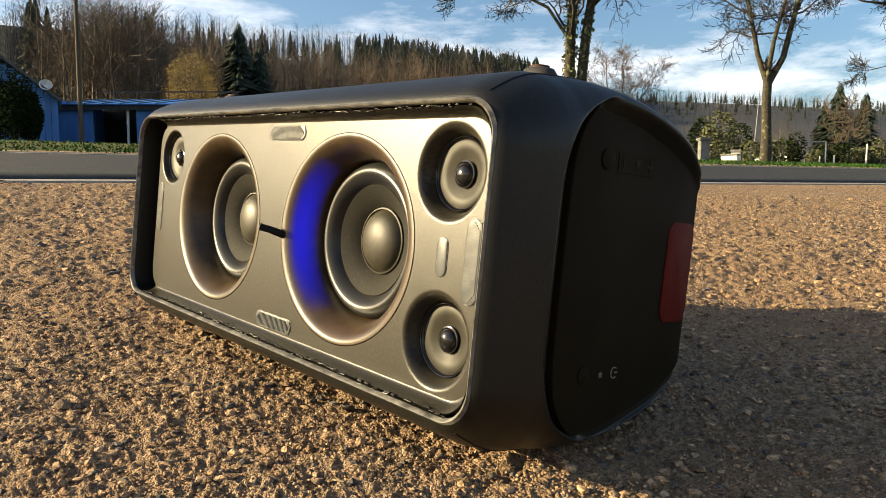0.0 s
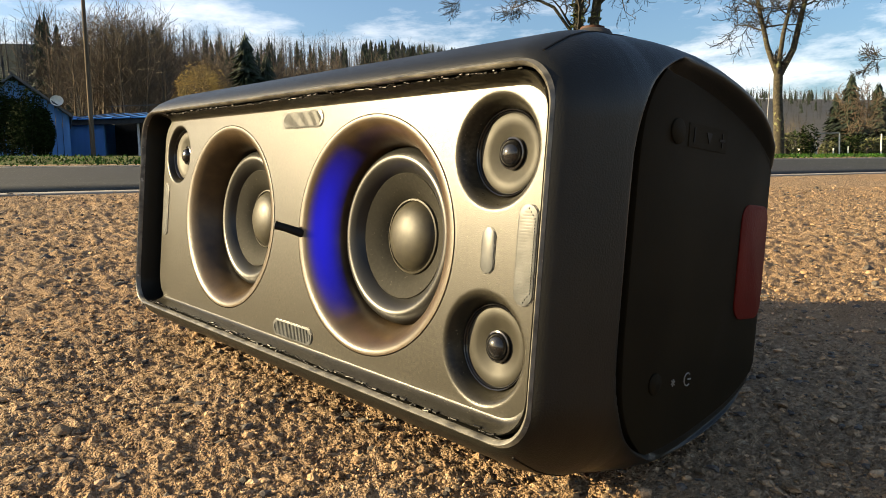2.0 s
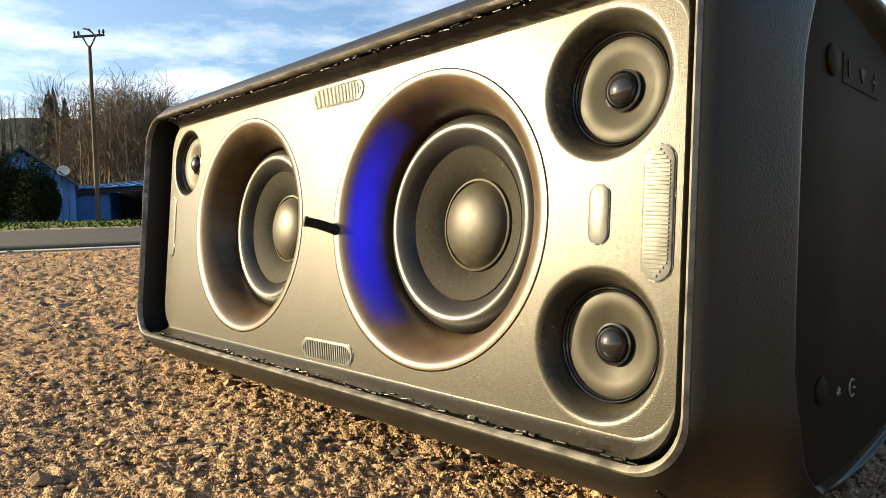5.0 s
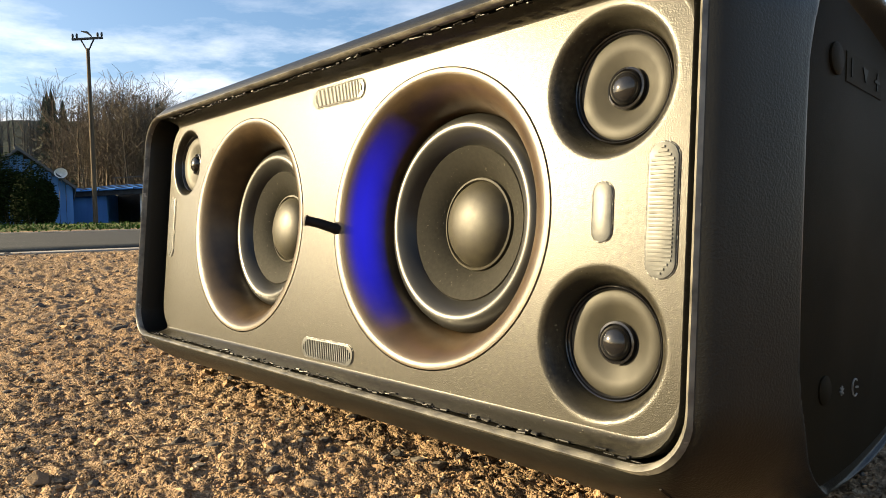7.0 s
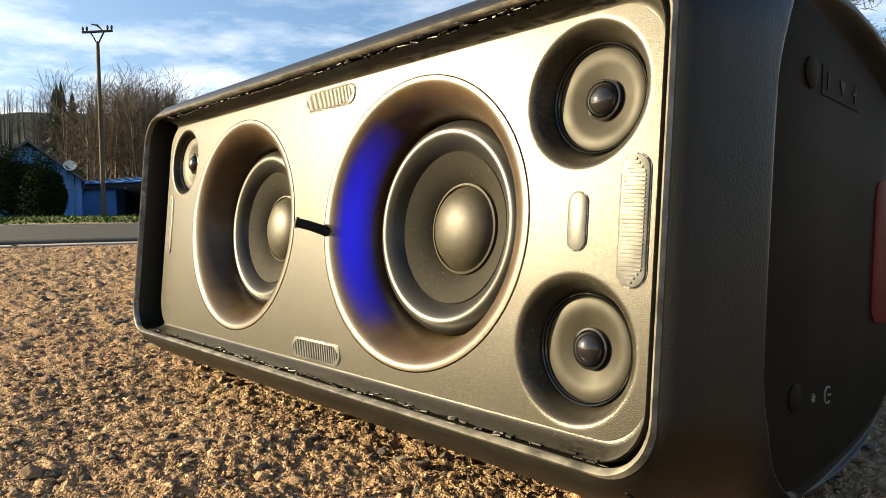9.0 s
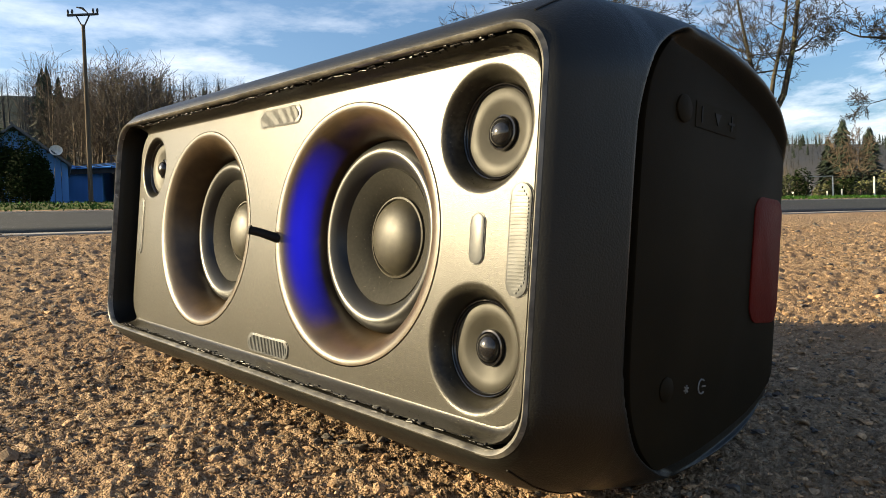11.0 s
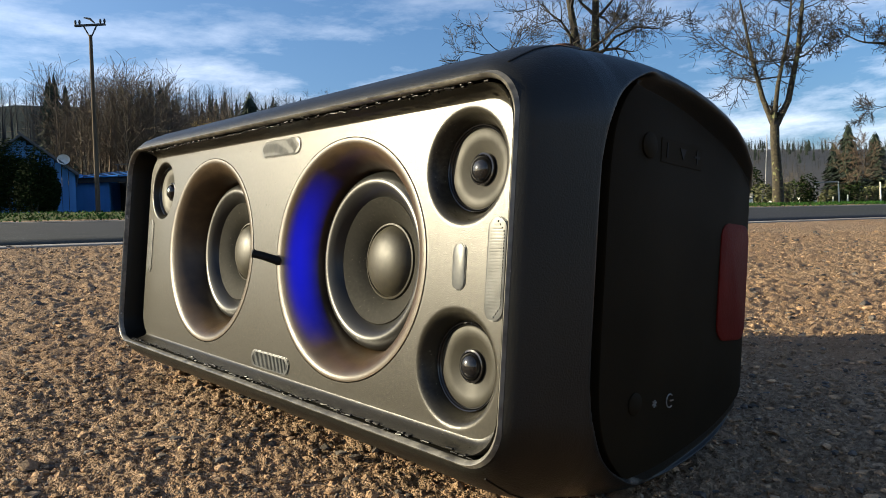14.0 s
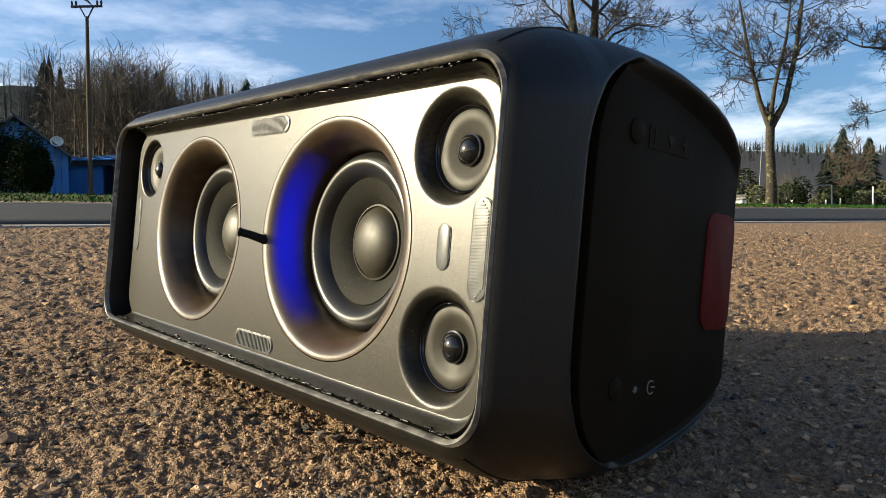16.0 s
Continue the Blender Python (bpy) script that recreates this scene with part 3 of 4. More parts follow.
sp("power_mark", boxes(((CAP_F, 0.1440, -0.0851), (CAP_F + 0.0006, 0.1480, -0.0841))), M_ICON, "pale bar", cap)
star = bmesh.new()
for k in range(3):
    box(star, (0, -0.0026, -0.0004), (0.0006, 0.0026, 0.0004), Matrix.Translation((CAP_F, 0.1243, -0.0850)) @ Matrix.Rotation(radians(60 * k + 20), 4, "X"))
sp("pairing_mark", star, M_ICON, "small pale symbol", cap, smooth=0)
sp("red_panel", loft([[(CAP_F + du - 26.0 * max(0.0, 0.2262 + v * k - 0.242) ** 2, 0.2262 + v * k, -0.001 + w * k) for v, w in rounded(0.0222, 0.0445, 0.012, 8, 6)] for k, du in ((1, -0.006), (1, 0.0006), (0.95, 0.0012))], close_last=True), M_RED,
   "dull red translucent insert")

# rubber feet
for u in (-0.262, 0.268):
    sp("rubber_foot", loft([[(u + k * 0.017 * math.cos(t), 0.078 + k * 0.012 * math.sin(t), w) for t in np.linspace(0, 2 * math.pi, 24, endpoint=False)] for k, w in ((1.1, 0.132), (1.0, 0.149), (0.8, 0.1535), (0.5, 0.155))], close_last=True), M_FOOT,
       "black rubber foot", smooth=60)
    sp("foot_pad", loft([[(u + k * 0.009 * math.cos(t), 0.078 + k * 0.007 * math.sin(t), w) for t in np.linspace(0, 2 * math.pi, 20, endpoint=False)] for k, w in ((1.0, 0.1545), (1.0, 0.1562), (0.8, 0.1566))], close_last=True), M_PAD, "dull brown pad on the foot", smooth=60)
    for v, top, bot in ((0.105, -0.135, -0.1580), (0.19, -0.120, -0.1480)):
        sp("rubber_foot", loft([[(u + k * 0.017 * math.cos(t), v + k * 0.012 * math.sin(t), w) for t in np.linspace(0, 2 * math.pi, 24, endpoint=False)] for k, w in ((1.1, top), (1.0, bot + 0.004), (0.8, bot - 0.004))], close_last=True), M_FOOT,
           "black rubber foot", smooth=60)

for u in (-0.303, 0.303):
    for sgn in (1, -1):
        pts = [(u, v, sgn * (hw - r_ + math.sqrt(max(0, r_ * r_ - max(0, abs(u) - a_ + r_) ** 2)))) for v, a_, hw, r_ in SHELL[5:22]]
        sp("seam", tube(pts, [0.0007] * len(pts), 5), M_BLACK, "thin dark moulding seam")


# ---- plants ----
M_BARK = material("bark", (0.055, 0.044, 0.024), 0.9, dark=(0.022, 0.018, 0.012), scale=12, bump=1.0, bump_scale=30, depth=0.03, spots=(0.13, 0.13, 0.06), spot_scale=5, spot_at=0.6)
M_TWIGS = material("bare_twigs", (0.034, 0.028, 0.022), 0.9, dark=(0.020, 0.016, 0.012), scale=4)
M_IVY = material("ivy_leaf", (0.10, 0.11, 0.018), 0.6, dark=(0.05, 0.06, 0.012), scale=6, rand=0.4)
M_HEDGE = material("dark_hedge", (0.016, 0.026, 0.008), 0.95, spec=0.05, dark=(0.009, 0.015, 0.005), scale=3, rand=0.5)
M_SCRUB = material("green_scrub", (0.085, 0.095, 0.03), 0.8, dark=(0.05, 0.05, 0.02), scale=3, rand=0.5)
M_WILLOW = material("yellow_willow", (0.30, 0.21, 0.06), 0.9, dark=(0.2, 0.14, 0.04), scale=2, rand=0.4)
M_FIR = material("fir_needles", (0.016, 0.030, 0.014), 0.85, dark=(0.009, 0.017, 0.009), scale=1.5, rand=0.35)
M_WOOD = material("winter_wood", (0.088, 0.058, 0.036), 0.95, dark=(0.042, 0.030, 0.021), scale=0.15, rand=0.35, big=(0.075, 0.060, 0.045), big_scale=0.02)
# far wood: the blue of distance haze is mixed into the base colour
M_HAZEWOOD = material("haze_tinted_wood", (0.026, 0.032, 0.040), 0.95, dark=(0.014, 0.018, 0.024), scale=0.1, rand=0.35, big=(0.036, 0.034, 0.034), big_scale=0.015)
# left hillside: its shade is put into this dark blue-green colour
M_SHADESLOPE = material("shade_toned_slope", (0.020, 0.028, 0.026), 0.95, dark=(0.012, 0.018, 0.018), scale=0.3, bump=1.0, bump_scale=0.9, depth=1.0, spec=0.05)
M_LITTER = material("wood_floor", (0.06, 0.045, 0.030), 0.95, dark=(0.035, 0.03, 0.022), scale=0.4, bump=1.0, bump_scale=0.8, depth=1.5, big=(0.04, 0.04, 0.03), big_scale=0.03)
bpy.data.objects["ground"].data.materials.append(M_LITTER)
bpy.data.objects["ground"].data.materials.append(M_SHADESLOPE)
bpy.data.objects["ground"].data.materials.append(M_HAZEWOOD)


def wood_floor():
    me = bpy.data.objects["ground"].data
    n = len(me.polygons)
    idx = np.zeros(n, dtype=np.int32)
    cen = np.zeros(n * 3)
    me.polygons.foreach_get("material_index", idx)
    me.polygons.foreach_get("center", cen)
    c = cen.reshape(-1, 3)
    a = c[:, 0] / np.maximum(c[:, 1], 1)
    meadow = (a < -0.54) & (c[:, 1] < 210)
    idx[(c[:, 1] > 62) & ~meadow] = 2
    # left slope gets the colour with shade painted in
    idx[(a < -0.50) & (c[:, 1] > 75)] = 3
    # right-hand far slope takes the colour with haze painted in
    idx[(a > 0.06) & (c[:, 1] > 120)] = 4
    me.polygons.foreach_set("material_index", idx)


wood_floor()


class Soup:
    """Vertices and faces gathered for one mesh."""

    def __init__(self):
        self.v, self.f, self.n = [], [], 0

    def add(self, v, f):
        v = np.asarray(v, float)
        self.v.append(v)
        self.f.append(np.asarray(f) + self.n)
        self.n += len(v)

    def make(self, name, mat, parent=None, smooth=0, **tags):
        v = np.concatenate(self.v)
        faces = [tuple(q) for block in self.f for q in block.tolist()]
        return mesh_of(name, v.tolist(), faces, mat, parent, smooth, **tags)


def rod(soup, a, b, ra, rb, n=4):
    """A tapered prism."""
    a, b = np.asarray(a, float), np.asarray(b, float)
    d = b - a
    d = d / (np.linalg.norm(d) + 1e-9)
    e = np.cross(d, (0.3, 0.9, 0.31))
    e /= np.linalg.norm(e) + 1e-9
    g = np.cross(d, e)
    t = np.arange(n) * 2 * math.pi / n
    ring = np.outer(np.cos(t), e) + np.outer(np.sin(t), g)
    soup.add(np.vstack([a + ra * ring, b + rb * ring]), [(k, (k + 1) % n, n + (k + 1) % n, n + k) for k in range(n)])


def grow(soup, rng, p, d, length, r, depth, sides, spread=0.55, droop=0.0, forks=3, least=0.004, wob=0.18):
    """A limb in bent pieces, with side limbs."""
    p, d = np.array(p, float), np.array(d, float)
    segs = 4 if depth > 1 else 3
    for s in range(segs):
        d = d + rng.normal(0, wob, 3) + np.array((0, 0, 0.10 - droop))
        d /= np.linalg.norm(d)
        q = p + d * length / segs
        r2 = max(least, r * (1 - 0.62 * (s + 1) / segs) if depth else r * (1 - 0.8 * (s + 1) / segs))
        r1 = max(least, r * (1 - 0.62 * s / segs) if depth else r * (1 - 0.8 * s / segs))
        rod(soup, p, q, r1, r2, max(3, sides))
        if depth and s >= (1 if depth > 2 else 0):
            for _ in range(rng.integers(1, forks + 1)):
                w = rng.normal(0, 1, 3)
                w -= d * (w @ d)
                w /= np.linalg.norm(w)
                dd = d * rng.uniform(0.5, 1.0) + w * rng.uniform(0.6, 1.2) * spread * 1.6
                grow(soup, rng, q, dd / np.linalg.norm(dd), length * rng.uniform(0.42, 0.68), r2 * rng.uniform(0.45, 0.7), depth - 1, sides - 1, spread, droop, forks, least, wob)
        p = q


def bare_template(seed, h=10.0, depth=1, limbs=26):
    """A leafless tree with an upright stem and a rounded crown of fine twigs."""
    rng = np.random.default_rng(seed)
    s = Soup()
    lean = rng.normal(0, 0.03, 2)
    for k in range(4):
        a, b = h * 0.24 * k, h * 0.24 * (k + 1)
        rod(s, (lean[0] * a, lean[1] * a, a - (0.5 if k == 0 else 0)), (lean[0] * b, lean[1] * b, b), 0.013 * h * (1 - 0.23 * k), 0.013 * h * (1 - 0.23 * (k + 1)), 4)
    top = rng.uniform(0.45, 0.62)
    for k in range(limbs):
        f = 0.22 + 0.74 * (k + rng.uniform(0, 1)) / limbs
        z, t = h * f, rng.uniform(0, 2 * math.pi)
        reach = h * 0.30 * math.sqrt(max(0.06, 1 - ((f + 0.08 - top) / 0.56) ** 2)) * rng.uniform(0.6, 1.1)
        up = rng.uniform(0.55, 1.25)
        grow(s, rng, (lean[0] * z, lean[1] * z, z), (math.cos(t), math.sin(t), up), reach, 0.0042 * h * (1.15 - f), depth, 3, 0.55, 0.02, 2, 0.0013 * h, 0.16)
    return np.concatenate(s.v), np.concatenate([np.pad(f, ((0, 0), (0, 4 - f.shape[1])), mode="edge") if f.shape[1] < 4 else f for f in s.f])


def fir_template(seed, h=10.0):
    rng = np.random.default_rng(seed)
    v, f = [], []
    layers = 13
    for i in range(layers):
        z = h * (0.08 + 0.9 * i / layers)
        r = h * 0.19 * (1 - i / layers) ** 0.9 + 0.012 * h
        n = 11
        c = len(v)
        v.append((0, 0, z + h * 0.10))
        for k in range(n):
            t = 2 * math.pi * (k + rng.uniform(-0.3, 0.3)) / n
            rr = r * rng.uniform(0.6, 1.15)
            v.append((rr * math.cos(t), rr * math.sin(t), z - h * rng.uniform(0.0, 0.05)))
            t += math.pi / n
            rr *= 0.42
            v.append((rr * math.cos(t), rr * math.sin(t), z + h * 0.02))
        for k in range(2 * n):
            f.append((c, c + 1 + k, c + 1 + (k + 1) % (2 * n), c + 1 + (k + 1) % (2 * n)))
    return np.array(v), np.array(f)


def put_many(name, mat, templates, spots, seed, label, category):
    """Far woods: (place, height) for each tree, all in one mesh."""
    rng = np.random.default_rng(seed)
    vs, fs, n = [], [], 0
    for p, h in spots:
        tv, tf = templates[rng.integers(len(templates))]
        t = rng.uniform(0, 2 * math.pi)
        c, s = math.cos(t), math.sin(t)
        k = h / 10
        w = rng.uniform(0.85, 1.2)
        v = np.column_stack([(tv[:, 0] * c - tv[:, 1] * s) * k * w, (tv[:, 0] * s + tv[:, 1] * c) * k * w, tv[:, 2] * k]) + np.array(p)
        vs.append(v)
        fs.append(tf + n)
        n += len(v)
    v, f = np.concatenate(vs), np.concatenate(fs)
    faces = [(a, b, c) if c == d else (a, b, c, d) for a, b, c, d in f.tolist()]
    return mesh_of(name, v.tolist(), faces, mat, label=label, category=category, kind="stuff")


def scatter(rng, count, a0, a1, d0, d1, h0, h1):
    out = []
    for _ in range(count):
        a, d = rng.uniform(a0, a1), math.sqrt(rng.uniform(d0 * d0, d1 * d1))
        out.append((on_land(a, d), rng.uniform(h0, h1)))
    return out


rngw = np.random.default_rng(21)
BARE = [bare_template(s, 10, 1, 30) for s in range(7)]
BARE_FAR = [bare_template(40 + s, 10, 0, 22) for s in range(7)]
FIRS = [fir_template(s) for s in range(4)]
# a stand of tall bare trees behind the sheds, thinner woods up the slopes
stand = scatter(rngw, 62, -0.555, -0.385, 66, 84, 8.5, 12.6) + scatter(rngw, 40, -0.39, -0.27, 80, 105, 7, 11) + scatter(rngw, 70, -0.27, 0.03, 95, 125, 7, 10.5)
put_many("bare_woods", M_WOOD, BARE, stand, 1, "brown leafless wood at the foot of the hill", "woods")
slope = scatter(rngw, 300, -0.53, 0.10, 120, 200, 11, 16)
put_many("bare_woods", M_WOOD, BARE_FAR, slope, 2, "leafless brown wood covering the lower hillside", "woods")
# these trees get the haze-tinted colour; no air haze is modelled
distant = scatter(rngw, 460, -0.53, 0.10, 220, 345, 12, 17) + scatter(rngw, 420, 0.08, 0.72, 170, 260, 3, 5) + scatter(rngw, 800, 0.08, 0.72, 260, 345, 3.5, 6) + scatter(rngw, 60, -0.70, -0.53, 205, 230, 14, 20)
put_many("bare_woods", M_HAZEWOOD, BARE_FAR, distant, 6, "leafless wood on the upper hillside, haze tinted into its colour", "woods")
fir_spots = scatter(rngw, 420, -0.12, 0.12, 230, 340, 10, 15.5) + scatter(rngw, 60, -0.45, -0.10, 250, 335, 9, 14) + scatter(rngw, 200, 0.1, 0.7, 250, 345, 3, 5) + scatter(rngw, 26, -0.33, -0.24, 88, 125, 8, 11) + scatter(rngw, 6, -0.582, -0.535, 120, 135, 15.5, 18.5)
put_many("fir_woods", M_FIR, FIRS, fir_spots, 3, "dark fir wood along the ridge", "woods")
put_many("scrub_wood", M_WOOD, BARE, scatter(rngw, 60, -0.45, 0.05, 62, 80, 2, 4) + scatter(rngw, 130, 0.27, 0.66, 55, 120, 1.5, 3), 4, "low brown scrub below the woods", "scrub")


def leaves(rng, count, rx, ry, rz, size, shape=None, hollow=0.55):
    """Many small leaf clumps in an uneven crown round its middle."""
    v, f = [], []
    bumps = [(rng.normal(0, 1, 3), rng.uniform(0.75, 1.2)) for _ in range(14)]
    for b, _ in bumps:
        b /= np.linalg.norm(b)
    while len(f) < count:
        d = rng.normal(0, 1, 3)
        d /= np.linalg.norm(d)
        k = max(bumps, key=lambda b: b[0] @ d)[1]
        r = rng.uniform(hollow, 1.0) ** 0.6 * k
        p = d * r * np.array((rx, ry, rz))
        n = rng.normal(0, 1, 3)
        n /= np.linalg.norm(n)
        e = np.cross(n, (0, 0, 1.0)) + 1e-6
        e /= np.linalg.norm(e)
        g = np.cross(n, e)
        s = size * rng.uniform(0.5, 1.3)
        c = len(v)
        v += [p - e * s * 0.5, p + g * s * 0.3, p + e * s * 0.6, p - g * s * 0.35]
        f.append((c, c + 1, c + 2, c + 3))
    return v, f


def bush(name, p, rx, ry, rz, count, size, mat, label, seed, category="bush", group="", hollow=0.55):
    rng = np.random.default_rng(seed)
    root = thing(name, Matrix.Translation(p), label, category, group)
    v, f = leaves(rng, count, rx, ry, rz, size, hollow=hollow)
    v = [q + np.array((0, 0, rz * 0.92)) for q in v]
    mesh_of("crown", [tuple(q) for q in v], f, mat, root)
    s = Soup()
    for k in range(5):
        t = rng.uniform(0, 6.28)
        rod(s, (0.1 * math.cos(t), 0.1 * math.sin(t), -0.3), (rx * 0.5 * math.cos(t), ry * 0.5 * math.sin(t), rz * 1.3), 0.05, 0.015, 5)
    s.make("stem_work", M_BARK, root, kind="stuff")
    return root


def fir_tree(p, h, seed, label):
    root = thing("fir_tree", Matrix.Translation(p), label, "tree", "firs")
    rng = np.random.default_rng(seed)
    v, f = [], []
    for i in range(26):
        z = h * (0.06 + 0.92 * i / 26)
        r = (h * 0.26 * (1 - i / 26) ** 0.7 + 0.03 * h) * rng.uniform(0.7, 1.15)
        for k in range(36):
            t = rng.uniform(0, 2 * math.pi)
            rr = r * rng.uniform(0.35, 1.15)
            z = h * (0.06 + 0.92 * (i + rng.uniform(-0.9, 0.9)) / 26)
            c = len(v)
            d, e = np.array((math.cos(t), math.sin(t), 0)), np.array((-math.sin(t), math.cos(t), 0))
            w = rr * 0.17
            v += [d * 0.05 + (0, 0, z + 0.06 * h), d * rr * 0.6 + e * w + (0, 0, z), d * rr + (0, 0, z - 0.03 * h), d * rr * 0.6 - e * w + (0, 0, z - 0.01 * h)]
            f.append((c, c + 1, c + 2, c + 3))
    mesh_of("crown", [tuple(np.asarray(q, float)) for q in v], f, M_FIR, root)
    s = Soup()
    rod(s, (0, 0, -0.4), (0, 0, h * 0.96), 0.02 * h, 0.004 * h, 7)
    s.make("trunk", M_BARK, root)
    return root


def tree(p, limbs, seed, label, depth=3, twig=0.012, spread=0.5, ivy=(), droop=0.02, mat=None):
    """A leafless tree: limbs are (points, radii, how many boughs along it, their length)."""
    root = thing("tree", Matrix.Translation(p), label, "tree", "bare trees by the road")
    rng = np.random.default_rng(seed)
    bm = bmesh.new()
    for pts, radii, _, _ in limbs:
        tube(pts, radii, 9, bm)
    part("trunk", bm, M_BARK, root, smooth=60)
    s = Soup()
    for pts, radii, boughs, ln in limbs:
        P = np.array(pts, float)
        for k in range(boughs):
            u = rng.uniform(0.35, 1.0) * (len(P) - 1)
            i = min(int(u), len(P) - 2)
            q = P[i] + (P[i + 1] - P[i]) * (u - i)
            t = rng.uniform(0, 2 * math.pi)
            d = np.array((math.cos(t), math.sin(t), rng.uniform(0.1, 0.9)))
            grow(s, rng, q, d / np.linalg.norm(d), ln * rng.uniform(0.6, 1.1), radii[i] * rng.uniform(0.3, 0.5), depth, 5, spread, droop, 2, twig * 0.5, 0.25)
        grow(s, rng, P[-1], (P[-1] - P[-2]) / np.linalg.norm(P[-1] - P[-2]), ln, radii[-1], depth, 5, spread, droop, 3, twig * 0.5, 0.2)
    s.make("branch_work", mat or M_TWIGS, root, kind="stuff")
    if ivy:
        v, f = [], []
        for (pts, z0, z1, r, n) in ivy:
            P = np.array(pts, float)
            for _ in range(n):
                z = rng.uniform(z0, z1)
                q = np.array((np.interp(z, P[:, 2], P[:, 0]), np.interp(z, P[:, 2], P[:, 1]), z))
                t = rng.uniform(0, 6.28)
                q += np.array((math.cos(t), math.sin(t), 0)) * r * rng.uniform(0.7, 1.35)
                e, g = rng.normal(0, 0.045, 3), rng.normal(0, 0.045, 3)
                c = len(v)
                v += [q - e, q - g, q + e, q + g]
                f.append((c, c + 1, c + 2, c + 3))
        mesh_of("ivy", [tuple(q) for q in v], f, M_IVY, root, label="clinging yellow-green ivy")
    return root


p = at(0.4453, 0.0440, 25.0)
p.z = float(land(p.x, p.y)) - 0.05
tree(p, [([(0, 0, -0.3), (0.02, 0, 0.9), (-0.02, 0, 2.2), (0, 0, 2.85)], [0.21, 0.175, 0.15, 0.15], 0, 0.5),
         ([(0, 0, 2.75), (-0.33, 0.1, 3.8), (-0.62, 0.15, 5.3), (-0.95, 0.2, 7.4)], [0.11, 0.085, 0.06, 0.03], 9, 1.5),
         ([(-0.05, 0, 2.8), (0.08, -0.2, 4.2), (0.45, -0.3, 5.8), (0.6, -0.4, 7.3)], [0.085, 0.07, 0.05, 0.03], 8, 1.4),
         ([(0, 0, 2.75), (0.55, 0.1, 3.7), (0.95, 0.1, 5.4), (1.25, 0.1, 7.6), (1.5, 0.1, 8.8)], [0.12, 0.105, 0.085, 0.05, 0.03], 11, 1.6)], 7,
     "leafless roadside tree forking low into three limbs", 3, 0.016)
p = on_land(0.182, 28.0)
stem1 = [(-0.25, 0, -0.4), (-0.27, 0, 2.0), (-0.22, 0, 4.6), (-0.10, 0, 6.4), (-0.35, 0.1, 8.5), (-0.6, 0.2, 10.6)]
stem2 = [(0.15, 0, -0.4), (0.12, 0, 2.0), (0.36, 0, 4.6), (0.62, 0, 6.4), (0.75, 0.1, 8.6), (0.9, 0.1, 10.8)]
tree(p, [(stem1, [0.26, 0.22, 0.19, 0.16, 0.11, 0.05], 10, 2.3), (stem2, [0.24, 0.21, 0.19, 0.17, 0.12, 0.05], 10, 2.3),
         ([(-0.2, 0, 4.4), (-1.1, 0, 5.7), (-2.2, 0.2, 6.3), (-3.4, 0.2, 6.2)], [0.07, 0.06, 0.045, 0.025], 8, 1.3),
         ([(0.5, 0, 5.6), (1.4, 0, 6.6), (2.3, 0.2, 7.0), (3.1, 0.2, 6.9)], [0.06, 0.05, 0.04, 0.025], 7, 1.2)], 11,
     "tall leafless twin-stemmed tree with ivy on its stems", 3, 0.016, ivy=((stem1, 0.3, 6.2, 0.22, 700), (stem2, 1.0, 5.6, 0.19, 300)))
p = on_land(0.70, 24.0)
tree(p, [([(0, 0, -0.3), (0.0, 0, 2.4), (-0.1, 0, 4.2), (0.1, 0, 6.5), (0.2, 0, 8.5)], [0.22, 0.18, 0.15, 0.1, 0.05], 9, 2.0),
         ([(0, 0, 3.2), (-0.9, 0, 4.9), (-1.9, 0.1, 5.4), (-3.0, 0.1, 5.5)], [0.09, 0.07, 0.05, 0.03], 7, 1.0),
         ([(0, 0, 2.4), (-0.8, 0, 3.5), (-1.4, 0.1, 3.9), (-2.0, 0.1, 3.5)], [0.07, 0.05, 0.035, 0.02], 6, 0.9)], 19, "leafless roadside tree with long drooping boughs", 3, 0.016, droop=0.09)
p = on_land(0.245, 78.0)
tree(p, [([(0, 0, -0.3), (0.0, 0, 2.4), (0.1, 0, 4.0)], [0.25, 0.2, 0.15], 4, 3.0), ([(0, 0, 3.0), (-1.2, 0, 5.6), (-1.6, 0, 8.0)], [0.15, 0.1, 0.06], 8, 2.6),
         ([(0, 0, 3.0), (1.2, 0, 5.4), (2.6, 0, 7.0)], [0.15, 0.1, 0.06], 8, 2.4), ([(0, 0, 3.0), (0.1, 0.4, 6), (0.3, 0.4, 8.6)], [0.15, 0.1, 0.06], 8, 2.4)], 23, "round-crowned leafless tree beyond the meadow", 3, 0.022, mat=M_WOOD)
fir_tree(on_land(0.128, 70.0), 9.0, 3, "single dark fir at the foot of the hill")
fir_tree(on_land(-0.280, 57.0), 9.2, 4, "dark fir beside a yellow willow")
fir_tree(on_land(-0.252, 58.0), 7.6, 14, "dark fir beside a yellow willow")
fir_tree(on_land(0.545, 44.0), 4.9, 5, "dark green fir behind a hedge")
fir_tree(on_land(0.582, 46.0), 4.6, 6, "dark green fir behind a hedge")
fir_tree(on_land(0.525, 47.0), 4.0, 16, "dark green fir behind a hedge")
p = on_land(0.553, 40.0)
